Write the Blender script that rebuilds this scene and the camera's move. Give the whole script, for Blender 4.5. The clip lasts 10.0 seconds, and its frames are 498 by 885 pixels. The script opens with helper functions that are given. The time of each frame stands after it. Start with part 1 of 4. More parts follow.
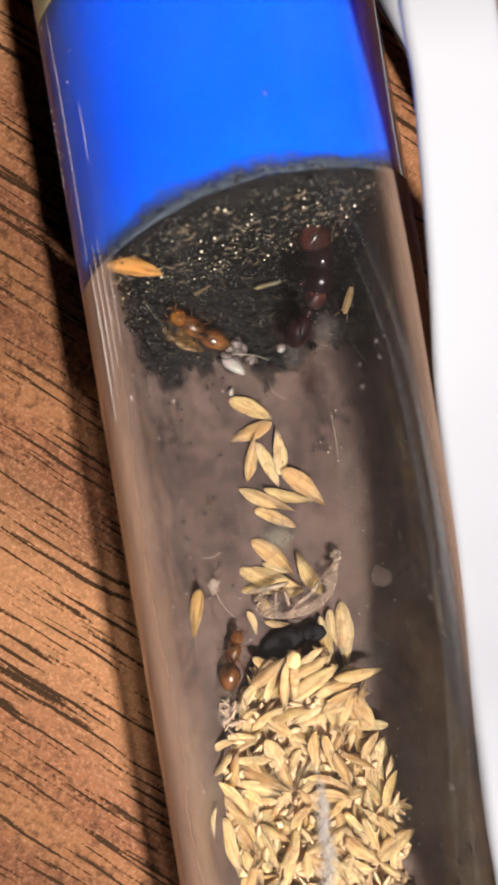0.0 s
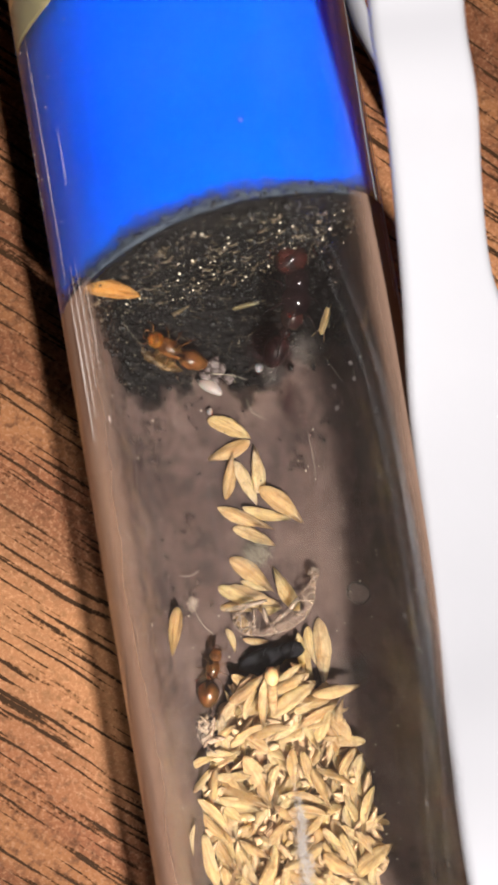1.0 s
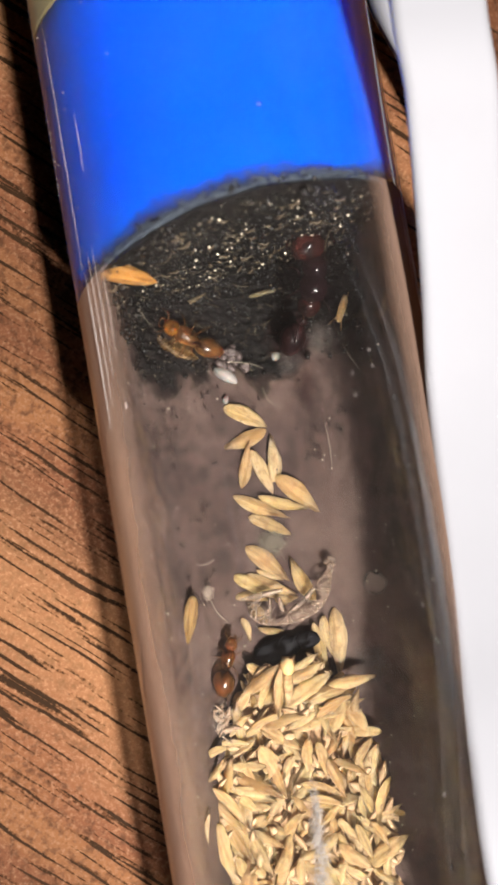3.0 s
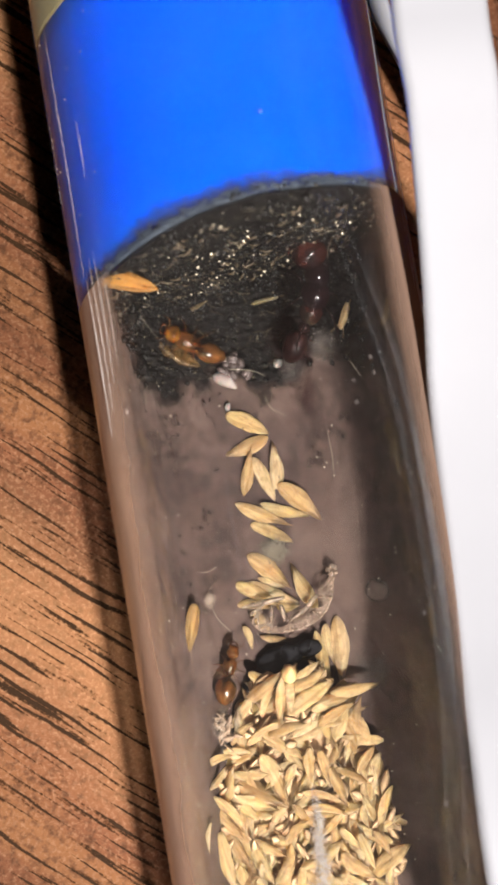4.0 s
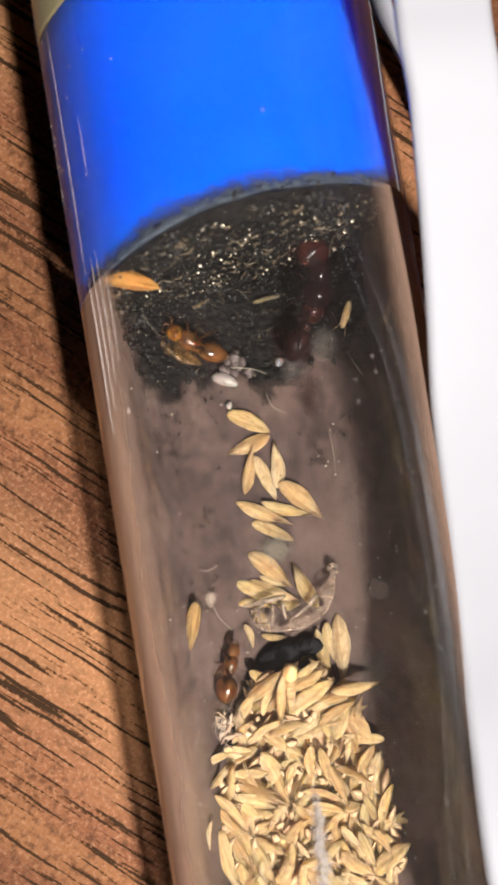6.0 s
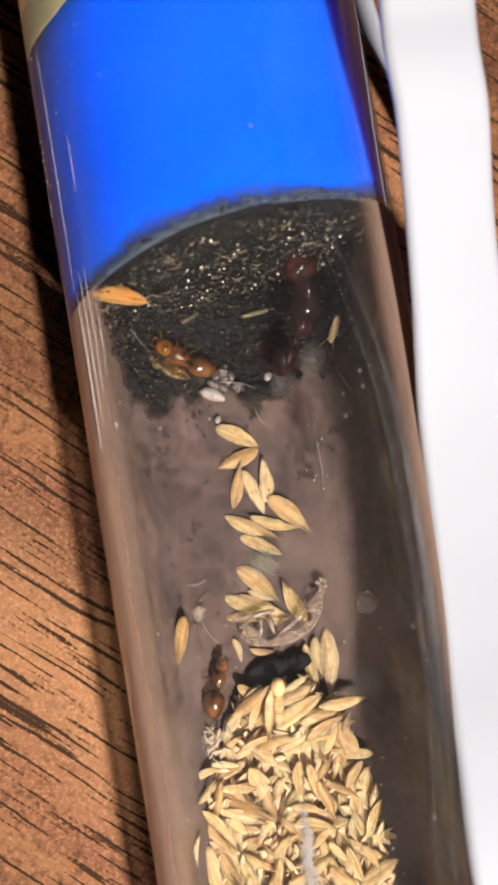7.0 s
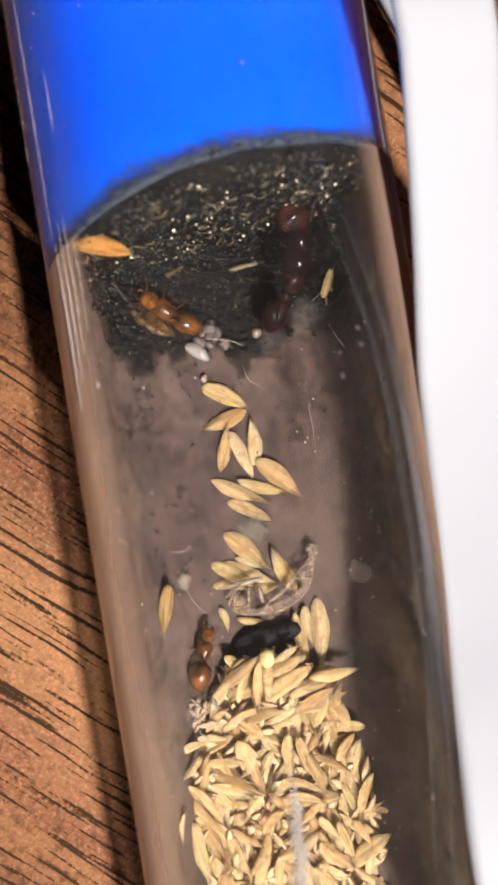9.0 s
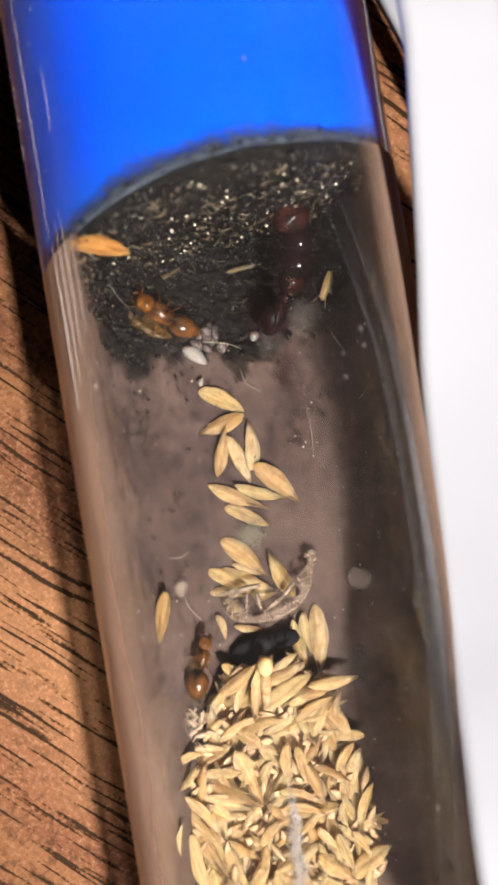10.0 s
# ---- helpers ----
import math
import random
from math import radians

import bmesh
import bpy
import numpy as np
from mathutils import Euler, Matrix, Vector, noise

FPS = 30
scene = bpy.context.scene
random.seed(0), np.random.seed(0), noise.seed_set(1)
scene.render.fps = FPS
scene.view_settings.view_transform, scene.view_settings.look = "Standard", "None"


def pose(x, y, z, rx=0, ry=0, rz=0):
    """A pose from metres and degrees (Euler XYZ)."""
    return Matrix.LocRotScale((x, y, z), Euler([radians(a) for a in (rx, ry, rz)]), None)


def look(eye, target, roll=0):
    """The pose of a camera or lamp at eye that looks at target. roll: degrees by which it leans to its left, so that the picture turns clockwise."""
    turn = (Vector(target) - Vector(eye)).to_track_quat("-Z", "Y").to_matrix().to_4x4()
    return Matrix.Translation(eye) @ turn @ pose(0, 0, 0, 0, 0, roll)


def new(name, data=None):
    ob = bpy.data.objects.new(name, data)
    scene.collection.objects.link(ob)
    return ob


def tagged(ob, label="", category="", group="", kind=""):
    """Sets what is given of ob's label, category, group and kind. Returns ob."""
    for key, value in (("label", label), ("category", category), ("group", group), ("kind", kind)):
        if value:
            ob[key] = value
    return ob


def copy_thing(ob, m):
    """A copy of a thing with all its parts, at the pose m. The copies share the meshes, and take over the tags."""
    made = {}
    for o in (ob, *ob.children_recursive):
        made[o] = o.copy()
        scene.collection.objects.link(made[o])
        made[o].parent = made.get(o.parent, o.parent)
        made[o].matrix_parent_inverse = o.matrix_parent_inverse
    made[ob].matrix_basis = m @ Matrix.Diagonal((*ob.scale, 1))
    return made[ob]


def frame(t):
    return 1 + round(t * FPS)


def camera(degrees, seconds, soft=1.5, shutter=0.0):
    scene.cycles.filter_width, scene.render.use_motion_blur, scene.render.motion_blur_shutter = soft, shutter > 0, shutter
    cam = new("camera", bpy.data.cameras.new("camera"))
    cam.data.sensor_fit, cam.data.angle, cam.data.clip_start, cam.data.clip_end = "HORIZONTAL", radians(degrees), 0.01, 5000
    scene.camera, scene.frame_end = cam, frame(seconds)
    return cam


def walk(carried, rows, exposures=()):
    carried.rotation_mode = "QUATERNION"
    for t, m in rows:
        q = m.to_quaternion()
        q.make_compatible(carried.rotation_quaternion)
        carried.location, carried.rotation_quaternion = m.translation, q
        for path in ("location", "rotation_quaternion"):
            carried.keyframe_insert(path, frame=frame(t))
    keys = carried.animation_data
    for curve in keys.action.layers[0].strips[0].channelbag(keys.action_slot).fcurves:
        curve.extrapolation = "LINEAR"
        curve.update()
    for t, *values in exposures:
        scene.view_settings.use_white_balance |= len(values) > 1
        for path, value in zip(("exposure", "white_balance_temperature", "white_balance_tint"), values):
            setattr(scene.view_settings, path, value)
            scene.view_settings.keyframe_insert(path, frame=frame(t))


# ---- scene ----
MM = 0.001


def mm(x, y, z, rx=0, ry=0, rz=0):
    """A pose from millimetres and degrees."""
    return pose(x * MM, y * MM, z * MM, rx, ry, rz)


# hand-held close-up over the tube: seconds, millimetres, degrees
PATH = [
    (0.0, -5.45, 0.16, 61.02, 2.278, -4.072, -9.719),
    (0.5, -5.12, 0.26, 61.79, 2.954, -4.745, -9.763),
    (1.0, -5.05, 0.46, 61.68, 2.876, -4.796, -9.853),
    (1.5, -4.90, 0.31, 61.57, 2.764, -4.985, -9.801),
    (2.0, -5.30, 0.22, 61.34, 2.488, -4.510, -9.785),
    (2.5, -5.35, 0.22, 61.38, 2.435, -4.254, -9.719),
    (4.0, -5.13, 0.15, 61.26, 2.968, -3.939, -9.572),
    (4.5, -5.26, 0.27, 61.26, 2.860, -3.620, -9.590),
    (5.0, -5.15, 0.01, 61.25, 2.706, -3.766, -9.547),
    (6.5, -5.11, 0.30, 61.24, 3.067, -4.046, -9.409),
    (7.0, -4.99, 0.19, 61.32, 3.548, -4.335, -9.404),
    (7.5, -5.17, 0.29, 61.34, 3.557, -4.495, -9.379),
    (8.0, -5.07, 0.13, 60.98, 3.581, -4.819, -9.415),
    (8.5, -5.15, 0.43, 60.25, 2.668, -4.899, -9.345),
    (9.0, -5.20, 0.66, 58.48, 1.249, -5.468, -9.306),
    (9.5, -5.27, 0.53, 57.55, 1.673, -5.293, -9.223),
    (10.0, -5.81, 0.40, 57.57, 1.863, -6.250, -9.325),
]
cam = camera(25.0, 10.0, soft=3.1)
# close focus on the tube floor, with the shallow depth of a near lens
cam.data.dof.use_dof, cam.data.dof.focus_distance, cam.data.dof.aperture_fstop = True, 0.0585, 128.0
walk(cam, [(r[0], mm(*r[1:])) for r in PATH])

# ---- light ----
world = bpy.data.worlds.new("room_dusk")
scene.world = world
world.use_nodes = True
world.node_tree.nodes["Background"].inputs[0].default_value = (0.9, 0.85, 0.8, 1)
world.node_tree.nodes["Background"].inputs[1].default_value = 0.03

lamp_data = bpy.data.lights.new("lamp_light", "AREA")
lamp_data.shape, lamp_data.size, lamp_data.energy = "DISK", 0.0085, 0.392
lamp_data.color = (1.0, 0.925, 0.885)
lamp_light = new("lamp_light", lamp_data)
lamp_light.matrix_world = look((0.0205, -0.072, 0.130), (0, 0, 0.004))
scene.view_settings.exposure = 0.0


# ---- materials ----
class Nodes:
    """Short hand for a node material."""

    def __init__(self, name):
        self.mat = bpy.data.materials.new(name)
        self.mat.use_nodes = True
        self.tree = self.mat.node_tree
        self.tree.nodes.clear()
        self.out = self.add("ShaderNodeOutputMaterial")

    def add(self, kind, inputs=None, **props):
        n = self.tree.nodes.new(kind)
        for k, v in props.items():
            if k == "operation":
                n.operation = v
            elif k == "blend_type":
                n.blend_type = v
            elif k == "data_type":
                n.data_type = v
            elif k == "feature":
                n.feature = v
        for k, v in (inputs or {}).items():
            self.put(n.inputs[k], v)
        return n

    def put(self, socket, v):
        if isinstance(v, bpy.types.NodeSocket):
            self.tree.links.new(v, socket)
        elif isinstance(v, bpy.types.Node):
            self.tree.links.new(v.outputs[0], socket)
        else:
            socket.default_value = v

    def coords(self, scale=(1, 1, 1), turn=0.0, source="Object"):
        c = self.add("ShaderNodeTexCoord")
        m = self.add("ShaderNodeMapping", {"Vector": c.outputs[source], "Rotation": (0, 0, radians(turn))})
        m2 = self.add("ShaderNodeMapping", {"Vector": m, "Scale": scale})
        return m2.outputs[0]

    def noise(self, vector, scale, detail=3.0, rough=0.55, distortion=0.0):
        n = self.add("ShaderNodeTexNoise", {"Vector": vector, "Scale": scale, "Detail": detail, "Roughness": rough, "Distortion": distortion})
        return n.outputs[0]

    def ramp(self, fac, stops):
        r = self.add("ShaderNodeValToRGB", {0: fac})
        while len(r.color_ramp.elements) < len(stops):
            r.color_ramp.elements.new(0.5)
        for e, (p, c) in zip(r.color_ramp.elements, stops):
            e.position = p
            e.color = (*c, 1) if isinstance(c, tuple) else (c, c, c, 1)
        return r.outputs[0]

    def mix(self, fac, a, b, how="MIX"):
        m = self.add("ShaderNodeMix", data_type="RGBA", blend_type=how)
        self.put(m.inputs[0], fac), self.put(m.inputs[6], a), self.put(m.inputs[7], b)
        return m.outputs[2]

    def math(self, op, a, b=0.5):
        m = self.add("ShaderNodeMath", operation=op)
        self.put(m.inputs[0], a), self.put(m.inputs[1], b)
        return m.outputs[0]

    def bump(self, height, strength=0.3, distance=0.0002):
        return self.add("ShaderNodeBump", {"Height": height, "Strength": strength, "Distance": distance}).outputs[0]

    def surface(self, **inputs):
        names = {"color": "Base Color", "rough": "Roughness", "metal": "Metallic", "normal": "Normal", "trans": "Transmission Weight",
                 "ior": "IOR", "sss": "Subsurface Weight", "sss_scale": "Subsurface Scale", "sss_radius": "Subsurface Radius", "alpha": "Alpha", "coat": "Coat Weight",
                 "spec": "Specular IOR Level"}
        b = self.add("ShaderNodeBsdfPrincipled")
        for k, v in inputs.items():
            self.put(b.inputs[names[k]], v)
        return b.outputs[0]

    def done(self, shader):
        self.put(self.out.inputs[0], shader)
        return self.mat


def wood_material():
    n = Nodes("walnut_laminate")
    turn = 42.0
    wide = n.coords((1, 1, 1), turn)
    bend = n.noise(wide, 110, 2)
    long_ = n.coords((0.045, 1, 1), turn)
    warped = n.add("ShaderNodeVectorMath", {0: long_, 1: n.add("ShaderNodeCombineXYZ", {"Y": n.math("MULTIPLY", bend, 0.0006)}).outputs[0]}, operation="ADD").outputs[0]
    pores = n.noise(warped, 3000, 2.0, 0.5)
    gate = n.noise(n.coords((0.4, 1, 1), turn), 330, 2)
    line = n.math("SUBTRACT", pores, n.math("MULTIPLY", gate, 0.24))
    dust = n.noise(wide, 4300, 5, 0.78)
    line = n.math("ADD", line, n.math("MULTIPLY", n.math("SUBTRACT", dust, 0.5), 0.27))
    pore = n.ramp(line, [(0.262, 0.0), (0.312, 1.0)])
    bands = n.noise(n.coords((0.16, 1, 1), turn), 150, 3)
    tone = n.ramp(bands, [(0.30, (0.21, 0.082, 0.042)), (0.46, (0.34, 0.134, 0.064)), (0.60, (0.48, 0.212, 0.090)), (0.8, (0.35, 0.146, 0.070))])
    tone = n.mix(n.ramp(dust, [(0.50, 0.0), (0.68, 0.65)]), tone, (0.80, 0.45, 0.255, 1))
    mottling = n.noise(wide, 1700, 3, 0.65)
    tone = n.mix(n.ramp(mottling, [(0.34, 0.75), (0.52, 0.0)]), tone, (0.13, 0.056, 0.028, 1))
    flecks = n.add("ShaderNodeTexVoronoi", {"Vector": wide, "Scale": 1500.0}, feature="F1")
    fleck = n.math("MULTIPLY", n.ramp(flecks.outputs["Distance"], [(0.05, 1.0), (0.14, 0.0)]), n.ramp(n.noise(wide, 700, 1), [(0.56, 0.0), (0.64, 1.0)]))
    tone = n.mix(n.math("MULTIPLY", fleck, 0.5), tone, (0.62, 0.36, 0.24, 1))
    # broad figure across the grain, phased to paint in the lamp's fall-off
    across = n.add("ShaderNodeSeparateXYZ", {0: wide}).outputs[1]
    figure_falloff = n.math("SINE", n.math("ADD", n.math("MULTIPLY", across, 224.0), n.math("ADD", n.math("MULTIPLY", bend, 1.6), 3.7)))
    tone = n.mix(1.0, tone, n.ramp(n.math("ADD", n.math("MULTIPLY", figure_falloff, 0.5), 0.5), [(0.0, 0.60), (1.0, 1.0)]), "MULTIPLY")
    tone = n.mix(n.ramp(n.math("ADD", n.math("MULTIPLY", figure_falloff, 0.5), 0.5), [(0.55, 0.0), (1.0, 0.42)]), tone, n.mix(dust, (0.36, 0.17, 0.07, 1), (0.84, 0.46, 0.21, 1)))
    colour = n.mix(pore, (0.052, 0.026, 0.012, 1), tone)
    height = n.math("ADD", n.math("MULTIPLY", pore, 1.0), n.math("MULTIPLY", dust, 0.7))
    return n.done(n.surface(color=colour, rough=n.ramp(dust, [(0.3, 0.7), (0.7, 0.5)]), spec=0.1, normal=n.bump(height, 0.55, 0.00012)))


def plain(name, colour, rough=0.5, grain=900, vary=0.25, bump=0.15, **more):
    """A coloured surface with uneven tone and fine relief."""
    n = Nodes(name)
    v = n.coords()
    a, b = n.noise(v, grain, 4, 0.6), n.noise(v, grain / 6, 2)
    dark = tuple(c * (1 - vary) for c in colour)
    light = tuple(min(1, c * (1 + vary)) for c in colour)
    tone = n.mix(n.math("MULTIPLY", n.math("ADD", a, b), 0.5), (*dark, 1), (*light, 1))
    return n.done(n.surface(color=tone, rough=rough, normal=n.bump(a, bump, 0.0001), **more))


def glass_material():
    n = Nodes("clear_glass")
    v = n.coords()
    wave = n.noise(v, 60, 2)
    return n.done(n.surface(color=(0.97, 0.985, 0.97, 1), rough=0.0, ior=1.48, trans=1.0, normal=n.bump(wave, 0.02, 0.0002)))


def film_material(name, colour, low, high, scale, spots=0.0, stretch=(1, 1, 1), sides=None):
    """A dry film on glass: part of it is clear, part of it scatters."""
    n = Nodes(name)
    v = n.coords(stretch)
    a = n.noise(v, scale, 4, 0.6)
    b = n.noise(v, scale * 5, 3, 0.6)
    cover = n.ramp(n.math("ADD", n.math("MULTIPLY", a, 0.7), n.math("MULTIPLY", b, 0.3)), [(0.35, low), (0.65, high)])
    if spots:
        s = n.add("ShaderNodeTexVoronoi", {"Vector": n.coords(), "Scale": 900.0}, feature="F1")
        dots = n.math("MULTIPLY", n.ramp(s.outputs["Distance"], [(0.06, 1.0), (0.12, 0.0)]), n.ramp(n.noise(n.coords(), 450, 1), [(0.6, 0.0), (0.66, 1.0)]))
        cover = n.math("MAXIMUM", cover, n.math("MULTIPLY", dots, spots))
    # cover grows towards the sides to shade the tube's edges
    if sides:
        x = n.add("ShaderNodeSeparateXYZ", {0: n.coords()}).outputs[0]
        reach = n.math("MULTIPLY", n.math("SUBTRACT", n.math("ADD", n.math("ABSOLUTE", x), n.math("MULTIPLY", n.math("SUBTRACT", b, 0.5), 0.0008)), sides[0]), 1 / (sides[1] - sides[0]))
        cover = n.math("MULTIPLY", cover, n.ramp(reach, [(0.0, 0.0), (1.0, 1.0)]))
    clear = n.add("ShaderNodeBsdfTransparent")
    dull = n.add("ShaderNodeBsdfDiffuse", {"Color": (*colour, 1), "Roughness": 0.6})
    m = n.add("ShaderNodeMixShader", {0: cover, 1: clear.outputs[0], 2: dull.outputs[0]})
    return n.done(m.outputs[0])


def fading_material(name, dark, light, scale, soft):
    """A damp or crumbly layer that thins out towards its ragged edge."""
    n = Nodes(name)
    v = n.coords()
    a, b = n.noise(v, scale, 4, 0.65), n.noise(v, scale / 4, 2)
    depth = n.add("ShaderNodeSeparateXYZ", {0: n.add("ShaderNodeTexCoord").outputs["UV"]}).outputs[1]
    spread = n.math("ADD", depth, n.math("MULTIPLY", n.math("SUBTRACT", n.math("ADD", a, b), 1.0), 0.9))
    tone = n.mix(n.ramp(a, [(0.35, 0.0), (0.7, 1.0)]), (*dark, 1), (*light, 1))
    body = n.surface(color=tone, rough=0.85, spec=0.12, normal=n.bump(a, 0.9, 0.0001))
    clear = n.add("ShaderNodeBsdfTransparent")
    m = n.add("ShaderNodeMixShader", {0: n.ramp(spread, [(0.5 - soft, 0.0), (0.5 + soft, 1.0)]), 1: clear.outputs[0], 2: body})
    return n.done(m.outputs[0])


def grime_material():
    """Cloudy brown dirt on the inner glass, thicker in patches and streaks."""
    n = Nodes("inner_grime")
    v = n.coords()
    clouds = n.noise(n.coords((1, 0.5, 1)), 420, 5, 0.66, 0.6)
    fine = n.noise(v, 1500, 4, 0.6)
    wide = n.noise(v, 110, 2)
    mixed = n.math("ADD", n.math("MULTIPLY", clouds, 0.45), n.math("ADD", n.math("MULTIPLY", fine, 0.45), n.math("MULTIPLY", wide, 0.1)))
    patches = n.noise(n.coords((1, 0.6, 1)), 230, 4, 0.6, 0.8)
    tone = n.ramp(n.math("ADD", n.math("MULTIPLY", mixed, 0.65), n.math("MULTIPLY", patches, 0.35)), [(0.425, (0.058, 0.041, 0.038)), (0.49, (0.104, 0.072, 0.064)), (0.57, (0.166, 0.116, 0.100))])
    cover = n.ramp(clouds, [(0.35, 0.97), (0.65, 0.80)])
    s = n.add("ShaderNodeTexVoronoi", {"Vector": v, "Scale": 1000.0}, feature="F1")
    dots = n.math("MULTIPLY", n.ramp(s.outputs["Distance"], [(0.05, 1.0), (0.11, 0.0)]), n.ramp(n.noise(v, 450, 1), [(0.58, 0.0), (0.64, 1.0)]))
    tone = n.mix(n.math("MULTIPLY", dots, 0.7), tone, (0.30, 0.25, 0.21, 1))
    clear = n.add("ShaderNodeBsdfTransparent")
    dull = n.add("ShaderNodeBsdfDiffuse", {"Color": tone, "Roughness": 0.6})
    return n.done(n.add("ShaderNodeMixShader", {0: cover, 1: clear.outputs[0], 2: dull.outputs[0]}).outputs[0])


def foam_material():
    n = Nodes("blue_foam")
    v = n.coords()
    a, b = n.noise(v, 2600, 3, 0.6), n.noise(v, 120, 2)
    tone = n.mix(b, (0.0, 0.100, 0.80, 1), (0.0, 0.132, 0.84, 1))
    return n.done(n.surface(color=tone, rough=0.95, spec=0.0, normal=n.bump(a, 0.12, 0.00005), sss=0.8, sss_scale=0.0028, sss_radius=(0.3, 0.6, 1.0)))


def seed_material(name, pale, deep, green=0.5, vary=0.42):
    """Dry papery husk with long veins; every seed has its own tone."""
    n = Nodes(name)
    v = n.coords((0.10, 1, 1))
    info = n.add("ShaderNodeObjectInfo")
    shift = n.add("ShaderNodeVectorMath", {0: v, 1: info.outputs["Location"]}, operation="ADD").outputs[0]
    streak = n.noise(shift, 6500, 3, 0.6)
    blot = n.noise(n.add("ShaderNodeVectorMath", {0: n.coords(), 1: info.outputs["Location"]}, operation="ADD").outputs[0], 900, 2)
    tone = n.mix(n.ramp(streak, [(0.42, 0.0), (0.54, 1.0)]), (*deep, 1), (*pale, 1))
    tone = n.mix(n.math("MULTIPLY", n.ramp(blot, [(0.5, 0.0), (0.72, 1.0)]), green), tone, (0.33, 0.30, 0.09, 1))
    own = n.ramp(info.outputs["Random"], [(0.0, (0.45, 0.245, 0.11)), (0.2, (0.62, 0.405, 0.205)), (0.4, (0.75, 0.545, 0.315)), (0.6, (0.58, 0.42, 0.185)), (0.8, (0.78, 0.60, 0.38)), (1.0, (0.55, 0.325, 0.155))])
    tone = n.mix(vary, tone, own)
    scab = n.noise(n.add("ShaderNodeVectorMath", {0: n.coords(), 1: info.outputs["Location"]}, operation="ADD").outputs[0], 2600, 4, 0.65)
    tone = n.mix(n.ramp(scab, [(0.50, 0.0), (0.68, 0.5)]), tone, (0.34, 0.19, 0.095, 1))
    body = n.surface(color=tone, rough=0.8, spec=0.08, normal=n.bump(streak, 0.45, 0.00005), sss=0.6, sss_scale=0.0009, sss_radius=(1.0, 0.75, 0.45))
    through_light = n.add("ShaderNodeBsdfTranslucent", {"Color": tone})
    return n.done(n.add("ShaderNodeMixShader", {0: 0.45, 1: body, 2: through_light.outputs[0]}).outputs[0])


def chitin_material(name, dark, light, scale=1500, rough=0.18, sss=0.3, coat=0.4):
    n = Nodes(name)
    v = n.coords()
    a = n.noise(v, scale, 3)
    tone = n.mix(n.ramp(a, [(0.36, 0.0), (0.64, 1.0)]), (*dark, 1), (*light, 1))
    dents = n.math("ADD", n.noise(v, 2200, 3), n.math("MULTIPLY", n.noise(v, 9000, 2), 0.3))
    return n.done(n.surface(color=tone, rough=rough, sss=sss, sss_scale=0.0005, coat=coat, spec=coat + 0.1, normal=n.bump(dents, 0.35, 0.0001)))


def crumb_material():
    """Loose dirt: mostly black grains, a few brown and grey ones."""
    n = Nodes("dark_crumbs")
    v = n.coords()
    a = n.noise(v, 2500, 4, 0.6)
    island = n.add("ShaderNodeNewGeometry").outputs["Random Per Island"]
    tone = n.ramp(island, [(0.0, (0.002, 0.002, 0.002)), (0.80, (0.0035, 0.0035, 0.004)), (0.90, (0.012, 0.011, 0.010)), (0.97, (0.055, 0.045, 0.030)), (1.0, (0.22, 0.18, 0.13))])
    tone = n.mix(n.ramp(a, [(0.45, 0.0), (0.75, 0.6)]), tone, (0.010, 0.0085, 0.008, 1))
    return n.done(n.surface(color=tone, rough=0.45, spec=0.45, normal=n.bump(a, 0.8, 0.0001)))


def husk_material(name, colour, low, high):
    """Thin dry skin that lets light through in places."""
    n = Nodes(name)
    v = n.coords()
    a = n.noise(v, 1800, 3, 0.6)
    body = n.surface(color=n.mix(n.noise(v, 4200, 3), (*(c * 0.55 for c in colour), 1), (*colour, 1)), rough=0.45, spec=0.4)
    clear = n.add("ShaderNodeBsdfTransparent")
    m = n.add("ShaderNodeMixShader", {0: n.ramp(a, [(0.35, low), (0.65, high)]), 1: clear.outputs[0], 2: body})
    return n.done(m.outputs[0])


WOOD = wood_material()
GLASS = glass_material()
DUST = film_material("outer_dust", (0.30, 0.265, 0.25), 0.012, 0.05, 120, spots=0.4)
# opaque side films stand in for the shade of the glass edges
EDGE = film_material("edge_grime_shade", (0.50, 0.335, 0.25), 0.64, 0.80, 90, spots=0.9, stretch=(1, 0.5, 1), sides=(0.0060, 0.0072))
SIDE_COVER = film_material("edge_smear", (0.24, 0.160, 0.120), 0.94, 1.0, 90, spots=0.0, stretch=(1, 0.5, 1), sides=(0.0055, 0.0065))
HAZE_SHADE = film_material("haze_edge_shade", (0.09, 0.12, 0.21), 0.12, 0.36, 220, spots=0.8, stretch=(1, 0.4, 1), sides=(0.0044, 0.0070))
SHADOW_COVER = film_material("shadow_cover_film", (0.405, 0.272, 0.206), 0.985, 1.0, 90, spots=0.0, stretch=(1, 0.5, 1), sides=(0.0060, 0.0072))
GRIME = grime_material()
FOAM = foam_material()
RIM = fading_material("grey_damp_rim", (0.020, 0.028, 0.040), (0.062, 0.078, 0.098), 3000, 0.5)
DIRT = fading_material("black_dirt", (0.002, 0.002, 0.0021), (0.013, 0.0112, 0.0105), 2600, 0.3)
CRUST = plain("black_crust", (0.0045, 0.004, 0.0038), 0.8, 2200, 0.95, 1.0, spec=0.1)
CRUMB = crumb_material()
SPECK = plain("pale_droplets", (0.16, 0.135, 0.095), 0.12, 3000, 0.3, 0.1, coat=0.6)
GLINT = plain("bright_droplets", (0.60, 0.54, 0.42), 0.15, 3000, 0.3, 0.1)
